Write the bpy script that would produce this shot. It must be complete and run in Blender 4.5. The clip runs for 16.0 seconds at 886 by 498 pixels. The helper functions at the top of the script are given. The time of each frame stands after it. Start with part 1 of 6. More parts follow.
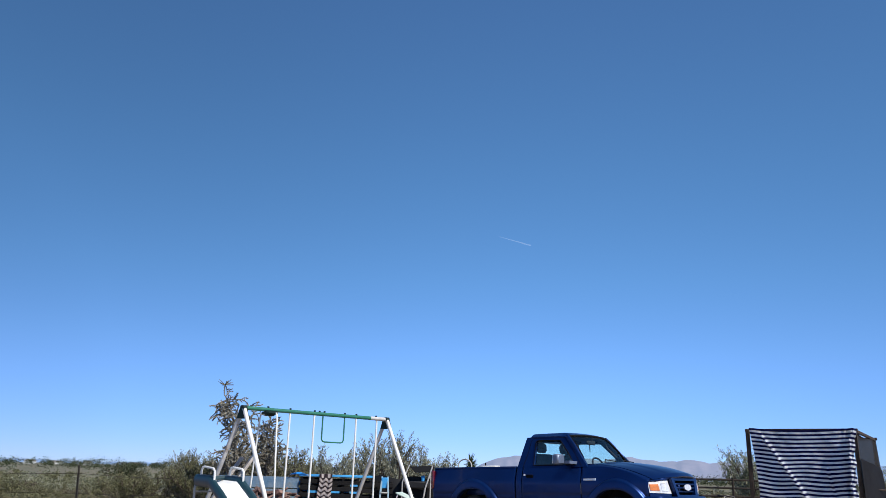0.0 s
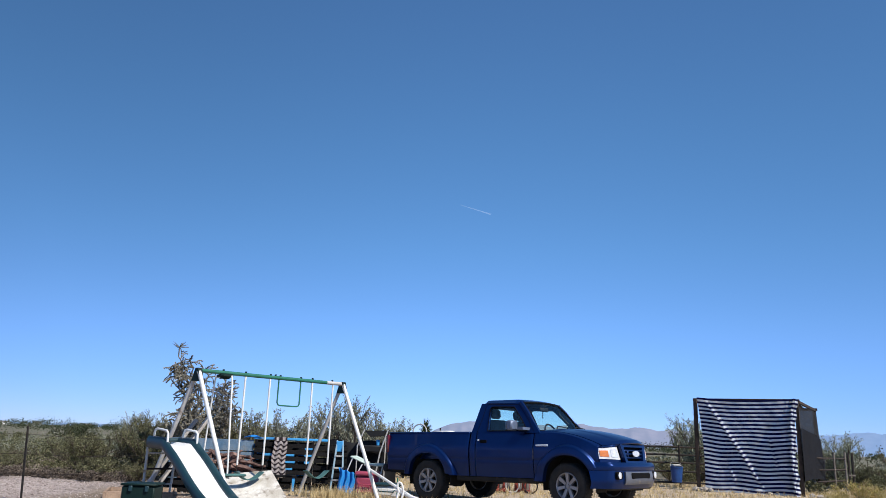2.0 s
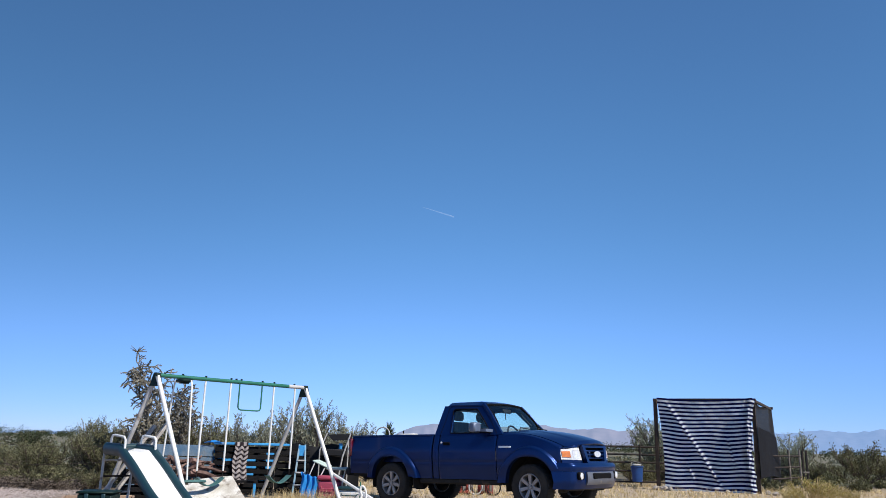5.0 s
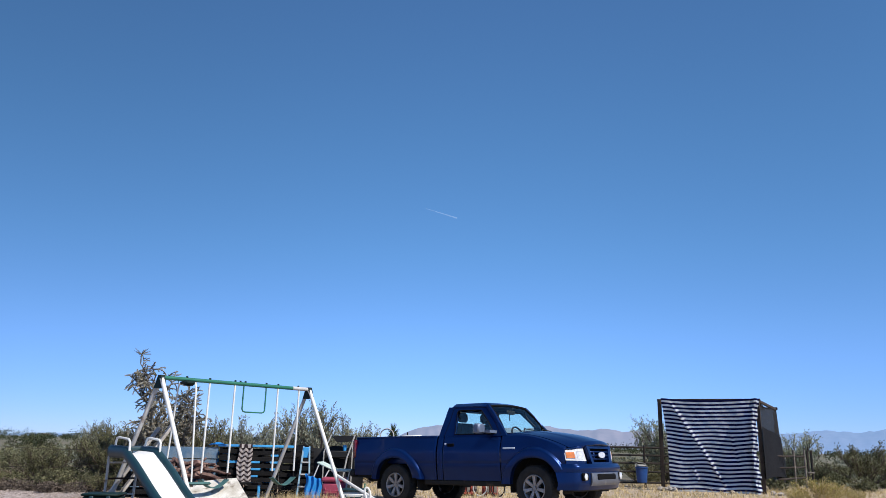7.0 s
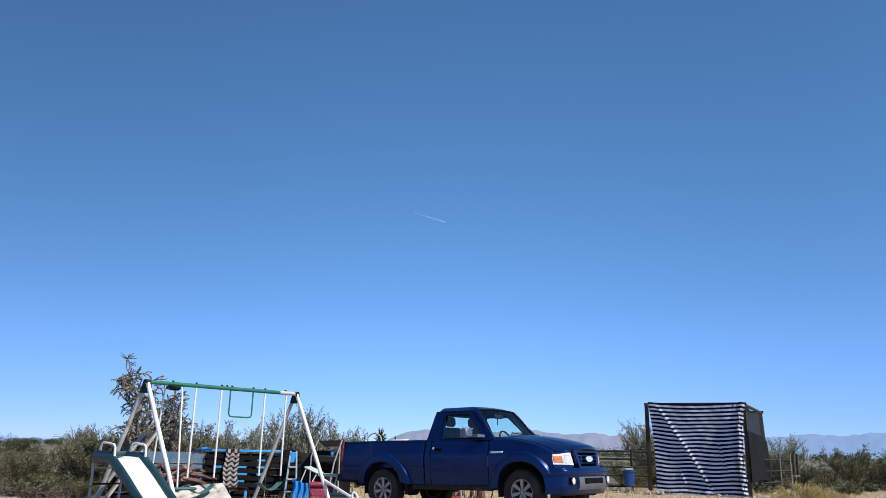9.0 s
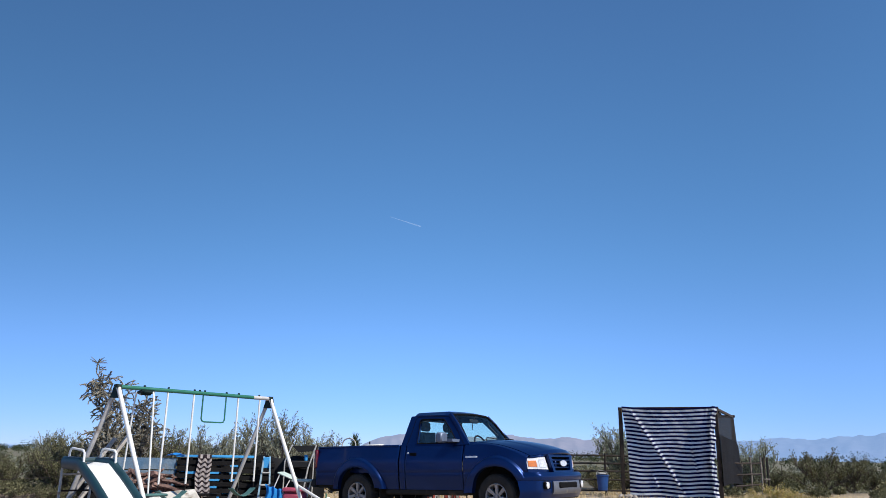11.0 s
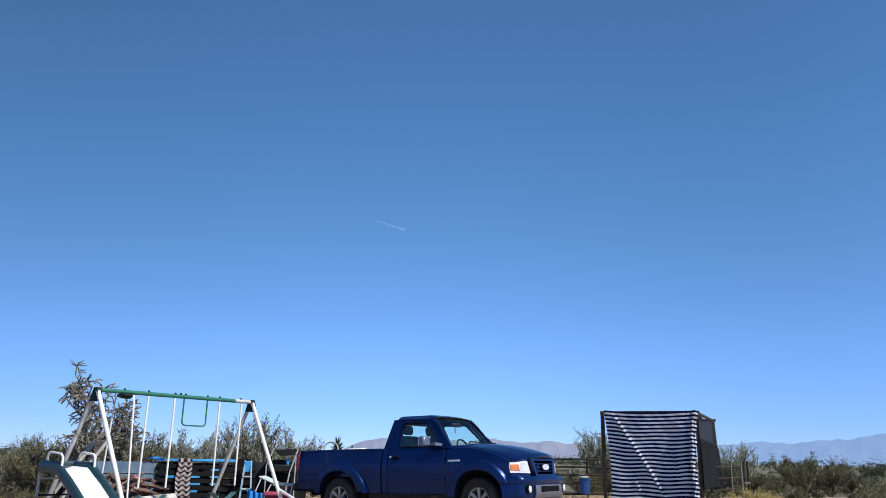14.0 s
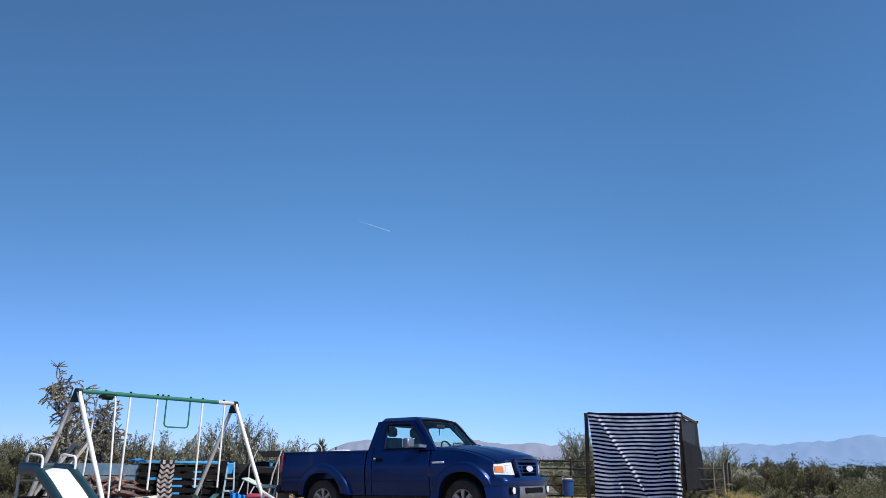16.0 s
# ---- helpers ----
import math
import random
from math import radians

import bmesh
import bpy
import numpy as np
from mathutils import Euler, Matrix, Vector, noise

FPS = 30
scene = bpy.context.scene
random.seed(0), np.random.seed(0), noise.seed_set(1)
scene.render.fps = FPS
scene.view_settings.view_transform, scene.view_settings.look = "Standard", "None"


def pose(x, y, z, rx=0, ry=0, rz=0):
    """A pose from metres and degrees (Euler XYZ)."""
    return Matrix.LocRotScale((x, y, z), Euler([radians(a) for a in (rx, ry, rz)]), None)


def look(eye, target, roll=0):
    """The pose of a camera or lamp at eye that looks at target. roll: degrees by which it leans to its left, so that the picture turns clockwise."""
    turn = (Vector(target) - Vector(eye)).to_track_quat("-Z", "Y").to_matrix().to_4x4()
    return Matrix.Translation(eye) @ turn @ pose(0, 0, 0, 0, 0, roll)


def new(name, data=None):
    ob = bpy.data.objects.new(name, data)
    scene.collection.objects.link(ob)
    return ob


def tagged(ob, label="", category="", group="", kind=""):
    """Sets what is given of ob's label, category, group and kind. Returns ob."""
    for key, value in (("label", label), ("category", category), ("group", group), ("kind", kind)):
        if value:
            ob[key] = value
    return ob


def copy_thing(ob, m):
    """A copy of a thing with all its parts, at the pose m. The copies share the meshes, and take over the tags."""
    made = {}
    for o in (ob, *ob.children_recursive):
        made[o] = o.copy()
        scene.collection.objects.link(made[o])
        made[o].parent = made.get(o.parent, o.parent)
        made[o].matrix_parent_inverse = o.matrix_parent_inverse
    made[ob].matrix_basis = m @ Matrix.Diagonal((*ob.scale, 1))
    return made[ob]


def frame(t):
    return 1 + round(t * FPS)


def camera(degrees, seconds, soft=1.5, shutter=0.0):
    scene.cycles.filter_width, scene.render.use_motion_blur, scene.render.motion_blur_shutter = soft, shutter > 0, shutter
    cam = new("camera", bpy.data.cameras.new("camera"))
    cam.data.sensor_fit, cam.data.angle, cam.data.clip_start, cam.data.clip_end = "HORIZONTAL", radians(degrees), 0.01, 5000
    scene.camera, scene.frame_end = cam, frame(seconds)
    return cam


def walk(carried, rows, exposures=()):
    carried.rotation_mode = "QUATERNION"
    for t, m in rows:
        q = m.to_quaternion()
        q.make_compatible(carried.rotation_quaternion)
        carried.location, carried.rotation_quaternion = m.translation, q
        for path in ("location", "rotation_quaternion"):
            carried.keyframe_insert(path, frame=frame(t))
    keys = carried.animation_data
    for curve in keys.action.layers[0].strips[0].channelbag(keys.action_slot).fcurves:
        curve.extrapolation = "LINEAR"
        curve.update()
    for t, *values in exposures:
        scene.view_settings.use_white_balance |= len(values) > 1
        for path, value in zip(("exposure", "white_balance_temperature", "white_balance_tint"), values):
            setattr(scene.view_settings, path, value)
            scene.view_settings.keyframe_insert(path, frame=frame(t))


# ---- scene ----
# camera: stands at eye height of a seated person and turns slowly to the right
EYE = Vector((0.0, 0.0, 1.05))
cam = camera(60.5, 16.0, soft=0.75)
# seconds, heading, upward tilt, lean
TURNS = [
    (0.0, -5.823, 16.453, 1.647), (0.5, -5.511, 16.273, 1.759), (1.0, -4.708, 15.614, 2.008),
    (1.5, -3.042, 14.384, 1.886), (2.0, -2.605, 14.076, 2.235), (2.5, -2.221, 14.131, 2.28),
    (3.0, -1.793, 14.401, 2.262), (3.5, -1.236, 14.363, 2.099), (4.0, -0.524, 14.714, 1.874),
    (4.2, -0.067, 14.415, 1.821), (6.5, 0.38, 14.328, 1.38), (7.0, 0.0, 14.441, 1.315),
    (7.5, -0.033, 14.603, 1.304), (8.0, 0.153, 14.537, 1.338), (8.5, 0.479, 14.804, 1.21),
    (9.0, 0.924, 14.767, 1.178), (11.5, 3.118, 15.242, 0.983), (12.0, 3.348, 15.294, 1.012),
    (12.5, 3.573, 15.292, 0.998), (13.0, 3.646, 15.153, 1.106), (13.5, 3.955, 15.209, 1.087),
    (14.0, 4.073, 15.428, 0.975), (14.5, 4.338, 15.656, 0.86), (15.0, 4.641, 15.725, 0.832),
    (15.5, 4.915, 15.548, 0.944), (16.0, 5.233, 15.565, 0.948),
]


def aim(yaw, tilt, lean):
    a, b = radians(yaw), radians(tilt)
    way = Vector((math.sin(a) * math.cos(b), math.cos(a) * math.cos(b), math.sin(b)))
    return look(EYE, EYE + way, lean)


walk(cam, [(t, aim(yaw, tilt, lean)) for t, yaw, tilt, lean in TURNS], exposures=[(0.0, 0.30), (16.0, 0.30)])

# daylight
SUN_ELEV, SUN_AZ = 48.0, 125.0   # azimuth clockwise from +y
world = bpy.data.worlds.new("sky")
scene.world = world
world.use_nodes = True
wn = world.node_tree
sky = wn.nodes.new("ShaderNodeTexSky")
sky.sky_type = "NISHITA"
sky.sun_disc = False
sky.sun_elevation, sky.sun_rotation = radians(SUN_ELEV), radians(SUN_AZ)
sky.altitude, sky.air_density, sky.dust_density, sky.ozone_density = 3500, 1.0, 0.0, 10.0
tint = wn.nodes.new("ShaderNodeMix")
tint.data_type, tint.blend_type = "RGBA", "MULTIPLY"
tint.inputs[0].default_value, tint.inputs[7].default_value = 1.0, (0.92, 0.98, 1.01, 1)
wn.links.new(sky.outputs[0], tint.inputs[6])


def sky_ramp(stops):
    """A smooth colour ramp, stops of (place, colour)."""
    n = wn.nodes.new("ShaderNodeValToRGB")
    n.color_ramp.interpolation = "B_SPLINE"
    el = n.color_ramp.elements
    while len(el) < len(stops):
        el.new(0.5)
    for e, (p, c) in zip(el, stops):
        e.position, e.color = p, (*c, 1)
    return n


def sky_times(a, b):
    n = wn.nodes.new("ShaderNodeMix")
    n.data_type, n.blend_type = "RGBA", "MULTIPLY"
    n.inputs[0].default_value = 1.0
    wn.links.new(a, n.inputs[6])
    wn.links.new(b, n.inputs[7])
    return n.outputs[2]


# hazy desert air: greyer blue towards the horizon, deeper away from the sun
way = wn.nodes.new("ShaderNodeTexCoord")
split = wn.nodes.new("ShaderNodeSeparateXYZ")
wn.links.new(way.outputs["Generated"], split.inputs[0])
height = sky_ramp([(0.0, (0.54, 0.52, 0.69)), (0.05, (0.66, 0.63, 0.745)), (0.10, (0.785, 0.75, 0.795)), (0.15, (0.84, 0.81, 0.79)), (0.24, (0.82, 0.88, 0.79)), (0.42, (0.83, 0.95, 0.81)), (0.70, (0.80, 0.84, 0.80)), (1.0, (0.80, 0.80, 0.80))])
wn.links.new(split.outputs[2], height.inputs[0])
dot = wn.nodes.new("ShaderNodeVectorMath")
dot.operation = "DOT_PRODUCT"
dot.inputs[1].default_value = (0.5 * math.sin(radians(SUN_AZ)), 0.5 * math.cos(radians(SUN_AZ)), 0.0)
wn.links.new(way.outputs["Generated"], dot.inputs[0])
shift = wn.nodes.new("ShaderNodeMath")
shift.operation = "ADD"
shift.inputs[1].default_value = 0.5
wn.links.new(dot.outputs["Value"], shift.inputs[0])
side_of_sun = sky_ramp([(0.0, (0.52,) * 3), (0.054, (0.61,) * 3), (0.179, (0.85,) * 3), (0.317, (0.88,) * 3), (0.463, (0.74,) * 3), (1.0, (0.78,) * 3)])
wn.links.new(shift.outputs[0], side_of_sun.inputs[0])
wn.links.new(sky_times(sky_times(tint.outputs[2], height.outputs[0]), side_of_sun.outputs[0]), wn.nodes["Background"].inputs[0])
wn.nodes["Background"].inputs[1].default_value = 0.219
sun_data = bpy.data.lights.new("sun", "SUN")
sun_data.energy, sun_data.angle, sun_data.color = 5.0, radians(0.53), (1.0, 0.94, 0.84)
sun = new("sun", sun_data)
sun_way = Vector((math.sin(radians(SUN_AZ)) * math.cos(radians(SUN_ELEV)), math.cos(radians(SUN_AZ)) * math.cos(radians(SUN_ELEV)), math.sin(radians(SUN_ELEV))))
sun.matrix_world = look(sun_way * 50, (0, 0, 0))



# ---- materials ----
def material(name, colour, rough=0.6, metal=0.0, second=None, scale=8.0, fine=60.0, bump=0.0, coat=0.0, stain=None, stain_scale=2.0, stain_at=0.6, per_piece=0.0):
    """Principled surface with broad and fine variation, optional stains of their own shape and relief, in object space."""
    m = bpy.data.materials.new(name)
    m.use_nodes = True
    t = m.node_tree
    n, link = t.nodes, t.links.new
    p = n["Principled BSDF"]
    p.inputs["Roughness"].default_value, p.inputs["Metallic"].default_value = rough, metal
    p.inputs["Specular IOR Level"].default_value = 0.2 if rough >= 0.5 else 0.45
    p.inputs["Coat Weight"].default_value, p.inputs["Coat Roughness"].default_value = coat, 0.06
    co = n.new("ShaderNodeTexCoord").outputs["Object"]

    def cloud(s, detail=3.0):
        a = n.new("ShaderNodeTexNoise")
        a.inputs["Scale"].default_value, a.inputs["Detail"].default_value = s, detail
        link(co, a.inputs["Vector"])
        return a.outputs["Fac"]

    def mix(fac, a, b, kind="MIX"):
        x = n.new("ShaderNodeMix")
        x.data_type, x.blend_type = "RGBA", kind
        for socket, value in ((0, fac), (6, a), (7, b)):
            if isinstance(value, (tuple, float)):
                x.inputs[socket].default_value = (*value, 1) if isinstance(value, tuple) else value
            else:
                link(value, x.inputs[socket])
        return x.outputs[2]

    def ramp(fac, lo, hi):
        r = n.new("ShaderNodeMapRange")
        r.inputs[1].default_value, r.inputs[2].default_value = lo, hi
        link(fac, r.inputs[0])
        return r.outputs[0]

    second = second or tuple(c * 0.75 for c in colour)
    grain = cloud(fine)
    c = mix(ramp(cloud(scale), 0.35, 0.65), colour, second)
    c = mix(ramp(grain, 0.3, 0.75), c, mix(1.0, c, (0.8, 0.8, 0.8), "MULTIPLY"))
    if stain:
        c = mix(ramp(cloud(stain_scale, 6.0), stain_at, stain_at + 0.12), c, stain)
    if per_piece:
        info = n.new("ShaderNodeObjectInfo")
        c = mix(ramp(info.outputs["Random"], 0.0, 1.0), c, mix(1.0, c, (1 - per_piece,) * 3, "MULTIPLY"))
    link(c, p.inputs["Base Color"])
    if bump:
        b = n.new("ShaderNodeBump")
        b.inputs["Strength"].default_value, b.inputs["Distance"].default_value = bump, 0.02
        link(grain, b.inputs["Height"])
        link(b.outputs[0], p.inputs["Normal"])
    return m


def leaf_material(name, colour, second):
    """Thin leaves: tint varies leaf by leaf, and some light passes through."""
    m = material(name, colour, 0.55)
    t = m.node_tree
    n, link = t.nodes, t.links.new
    p = n["Principled BSDF"]
    geo = n.new("ShaderNodeNewGeometry")
    x = n.new("ShaderNodeMix")
    x.data_type = "RGBA"
    x.inputs[6].default_value, x.inputs[7].default_value = (*colour, 1), (*second, 1)
    link(geo.outputs["Random Per Island"], x.inputs[0])
    link(x.outputs[2], p.inputs["Base Color"])
    tr = n.new("ShaderNodeBsdfTranslucent")
    link(x.outputs[2], tr.inputs["Color"])
    mx = n.new("ShaderNodeMixShader")
    mx.inputs[0].default_value = 0.2
    link(p.outputs[0], mx.inputs[1])
    link(tr.outputs[0], mx.inputs[2])
    link(mx.outputs[0], n["Material Output"].inputs["Surface"])
    return m


def cloth_material(name, colour, through_part=0.3, open_part=0.0, bump=0.15):
    """Woven sheet: lets part of the light through, and may be an open mesh."""
    m = material(name, colour, 0.8, scale=3.0, fine=150.0, bump=bump)
    t = m.node_tree
    n, link = t.nodes, t.links.new
    p = n["Principled BSDF"]
    p.inputs["Specular IOR Level"].default_value = 0.05
    tr = n.new("ShaderNodeBsdfTranslucent")
    tr.inputs["Color"].default_value = (*colour, 1)
    mx = n.new("ShaderNodeMixShader")
    mx.inputs[0].default_value = through_part
    link(p.outputs[0], mx.inputs[1])
    link(tr.outputs[0], mx.inputs[2])
    out = mx.outputs[0]
    if open_part:
        gap = n.new("ShaderNodeBsdfTransparent")
        my = n.new("ShaderNodeMixShader")
        my.inputs[0].default_value = open_part
        link(out, my.inputs[1])
        link(gap.outputs[0], my.inputs[2])
        out = my.outputs[0]
    link(out, n["Material Output"].inputs["Surface"])
    return m


def glass_material(name, tint, mirror=0.08):
    m = bpy.data.materials.new(name)
    m.use_nodes = True
    t = m.node_tree
    n, link = t.nodes, t.links.new
    gap = n.new("ShaderNodeBsdfTransparent")
    gap.inputs[0].default_value = (*tint, 1)
    shine = n.new("ShaderNodeBsdfGlossy")
    shine.inputs["Roughness"].default_value = 0.03
    mx = n.new("ShaderNodeMixShader")
    mx.inputs[0].default_value = mirror
    link(gap.outputs[0], mx.inputs[1])
    link(shine.outputs[0], mx.inputs[2])
    link(mx.outputs[0], n["Material Output"].inputs["Surface"])
    return m


BLUE_PAINT = material("truck_paint", (0.0022, 0.0180, 0.092), 0.30, 0.5, second=(0.0026, 0.0215, 0.106), scale=2, fine=300, coat=0.18, stain=(0.008, 0.024, 0.09), stain_scale=3.5, stain_at=0.66)
# near-black puts shade into solid intake, fog and handle hollows; also grille mesh, seals
RECESS_SHADE_SEAL = material("recess_shade_and_seal", (0.006, 0.006, 0.007), 0.9)
RECESS_SHADE_SEAL.node_tree.nodes["Principled BSDF"].inputs["Specular IOR Level"].default_value = 0.1
SILVER = material("silver_plastic", (0.15, 0.19, 0.28), 0.45, 0.3, scale=4, fine=90)
ALLOY = material("alloy", (0.34, 0.33, 0.34), 0.45, 0.4, scale=6, stain=(0.2, 0.18, 0.15), stain_scale=9)
RUBBER = material("tyre_rubber", (0.022, 0.022, 0.023), 0.85, second=(0.04, 0.037, 0.033), scale=6, fine=120, bump=0.2)
BLACK_PLASTIC = material("black_plastic", (0.02, 0.02, 0.022), 0.6, scale=5)
DARK_CLOTH = material("seat_cloth", (0.05, 0.05, 0.055), 0.9, scale=9, fine=200, bump=0.2)
UNDERSIDE = material("sooty_steel", (0.025, 0.023, 0.021), 0.8, scale=7, stain=(0.09, 0.06, 0.04), stain_scale=4)
BLUE_PAINT.node_tree.nodes["Principled BSDF"].inputs["Specular IOR Level"].default_value = 0.2
GLASS = glass_material("window_glass", (0.93, 1.0, 0.97), 0.07)
LENS = material("headlamp_lens", (0.75, 0.76, 0.78), 0.12, scale=14, second=(0.5, 0.5, 0.52), coat=1.0)
AMBER = material("amber_lens", (0.75, 0.22, 0.03), 0.2, scale=14, coat=1.0)
RED_LENS = material("red_lens", (0.11, 0.004, 0.012), 0.2, scale=14, coat=1.0)
MIRROR = material("mirror", (0.85, 0.86, 0.88), 0.04, 1.0)
BADGE = material("badge", (0.75, 0.77, 0.82), 0.3, 0.3)
WHITE_TUBE = material("white_enamel", (0.78, 0.78, 0.76), 0.4, second=(0.66, 0.66, 0.64), scale=5, stain=(0.35, 0.30, 0.25), stain_scale=11, stain_at=0.66)
# white enamel greyed down, with worn spots; on back legs the grey is shade
GREY_TUBE = material("worn_and_shaded_enamel", (0.52, 0.51, 0.50), 0.5, second=(0.4, 0.39, 0.38), scale=5, stain=(0.25, 0.2, 0.16), stain_scale=9, stain_at=0.6)
GREEN_TUBE = material("green_enamel", (0.02, 0.13, 0.085), 0.35, second=(0.025, 0.16, 0.11), scale=4, stain=(0.12, 0.1, 0.08), stain_scale=14, stain_at=0.68)
GREEN_PLASTIC = material("dark_green_plastic", (0.010, 0.036, 0.047), 0.42, second=(0.014, 0.046, 0.058), scale=4, stain=(0.04, 0.065, 0.072), stain_scale=6)
DEEP_GREEN = material("bottle_green_plastic", (0.005, 0.02, 0.018), 0.55, scale=4)
TEAL = material("faded_teal_rubber", (0.075, 0.17, 0.165), 0.6, second=(0.05, 0.12, 0.12), scale=7)
MINT = material("pale_mint_plastic", (0.50, 0.60, 0.56), 0.55, second=(0.42, 0.52, 0.48), scale=6)
SLIDE_WHITE = material("slide_white", (0.86, 0.87, 0.88), 0.4, second=(0.76, 0.77, 0.78), scale=3, stain=(0.6, 0.58, 0.54), stain_scale=5, stain_at=0.66)
GREY_WOOD = material("weathered_wood", (0.30, 0.27, 0.24), 0.85, second=(0.20, 0.17, 0.15), scale=5, fine=40, bump=0.5, per_piece=0.35)
PALE_PLANK = material("sun_bleached_plank", (0.50, 0.47, 0.44), 0.85, second=(0.34, 0.31, 0.28), scale=5, fine=40, bump=0.5, per_piece=0.2)
BROWN_WOOD = material("brown_post_wood", (0.065, 0.048, 0.038), 0.85, second=(0.035, 0.026, 0.022), scale=6, fine=40, bump=0.5, per_piece=0.3)
PALE_TIMBER = material("pale_timber", (0.46, 0.33, 0.24), 0.85, second=(0.33, 0.23, 0.17), scale=5, fine=40, bump=0.4, per_piece=0.25)
LOG_WOOD = material("split_log_wood", (0.36, 0.23, 0.19), 0.9, second=(0.11, 0.06, 0.055), scale=9, fine=40, bump=0.6, per_piece=0.5)
DARK_WOOD = material("blackened_pallet_wood", (0.013, 0.012, 0.013), 0.9, second=(0.006, 0.006, 0.007), scale=6, fine=40, bump=0.5, per_piece=0.4)
SKY_PAINT = material("sky_blue_paint", (0.06, 0.36, 0.72), 0.55, second=(0.05, 0.28, 0.6), scale=5, stain=(0.25, 0.22, 0.2), stain_scale=8, stain_at=0.64)
TEAL_WOOD = material("faded_blue_board", (0.09, 0.18, 0.29), 0.75, second=(0.20, 0.27, 0.34), scale=4, fine=40, bump=0.4, per_piece=0.3, stain=(0.2, 0.2, 0.19), stain_scale=5, stain_at=0.58)
DIRTY_BOARD = material("dirty_white_board", (0.66, 0.64, 0.60), 0.8, second=(0.42, 0.39, 0.34), scale=5, stain=(0.20, 0.17, 0.14), stain_scale=6, stain_at=0.56)
STEEL_DARK = material("dark_steel", (0.022, 0.021, 0.021), 0.6, 0.2, second=(0.045, 0.034, 0.027), scale=8)
RUSTY = material("rusty_steel", (0.035, 0.024, 0.02), 0.8, 0.1, second=(0.018, 0.015, 0.015), scale=10)
GALVANISED = material("galvanised_wire", (0.30, 0.30, 0.30), 0.5, 0.6)
STRIPE_LIGHT = cloth_material("pale_stripe_cloth", (0.88, 0.92, 0.97), 0.55)
STRIPE_DARK = cloth_material("navy_stripe_cloth", (0.007, 0.008, 0.052), 0.06)
SHADE_CLOTH = cloth_material("grey_shade_cloth", (0.035, 0.034, 0.036), 0.15, 0.20)
SHADE_THICK = cloth_material("doubled_shade_cloth", (0.018, 0.018, 0.021), 0.08, 0.03)
BLUE_SHEET = cloth_material("blue_tarpaulin", (0.05, 0.38, 0.88), 0.35)
TOWEL_LIGHT = cloth_material("towel_light", (0.46, 0.41, 0.40), 0.1)
TOWEL_DARK = cloth_material("towel_dark", (0.03, 0.022, 0.026), 0.05)
LADDER_BLUE = material("worn_pale_blue_paint", (0.16, 0.30, 0.42), 0.6, second=(0.25, 0.34, 0.40), scale=6)
BUCKET_BLUE = material("blue_bucket_plastic", (0.018, 0.07, 0.25), 0.45, scale=5)
COOLER_RED = material("red_cooler_plastic", (0.42, 0.07, 0.12), 0.45, second=(0.34, 0.06, 0.10), scale=4)
VALANCE = material("dusty_grey_plastic", (0.13, 0.14, 0.17), 0.42, 0.25, second=(0.10, 0.105, 0.125), scale=4, stain=(0.2, 0.18, 0.16), stain_scale=6, stain_at=0.6)
WHITE_PLASTIC = material("white_plastic", (0.74, 0.74, 0.72), 0.5, second=(0.62, 0.62, 0.6), scale=5)
RED_CRATE = material("faded_red_paint", (0.33, 0.07, 0.05), 0.7, second=(0.22, 0.05, 0.04), scale=7)
STONE = material("pale_rock", (0.46, 0.42, 0.38), 0.95, second=(0.34, 0.30, 0.27), scale=9, fine=50, bump=0.6, per_piece=0.3)
CHOLLA_DRY = material("dry_cholla_wood", (0.17, 0.155, 0.14), 0.9, second=(0.06, 0.053, 0.048), scale=12, fine=60, bump=0.4)
BARK = material("grey_brown_bark", (0.13, 0.105, 0.085), 0.9, second=(0.07, 0.055, 0.045), scale=12, fine=60, bump=0.4)
CHOLLA_SKIN = material("cholla_skin", (0.22, 0.215, 0.185), 0.85, second=(0.065, 0.062, 0.055), scale=14, fine=90, bump=0.5)
CHOLLA_SPINE = material("straw_cholla_spines", (0.42, 0.38, 0.29), 0.8, second=(0.30, 0.23, 0.13), scale=14)
LEAF_CREOSOTE = leaf_material("creosote_leaf", (0.052, 0.057, 0.025), (0.195, 0.185, 0.100))
LEAF_GREY = leaf_material("grey_green_leaf", (0.11, 0.12, 0.08), (0.33, 0.335, 0.255))
LEAF_PALO = leaf_material("palo_verde_leaf", (0.18, 0.20, 0.125), (0.36, 0.38, 0.27))
LEAF_DARK = leaf_material("dark_green_leaf", (0.030, 0.042, 0.018), (0.06, 0.07, 0.03))
LEAF_YELLOW = leaf_material("yellow_flower", (0.40, 0.31, 0.07), (0.20, 0.19, 0.07))
STRAW = leaf_material("dry_grass_blade", (0.48, 0.37, 0.19), (0.62, 0.50, 0.29))


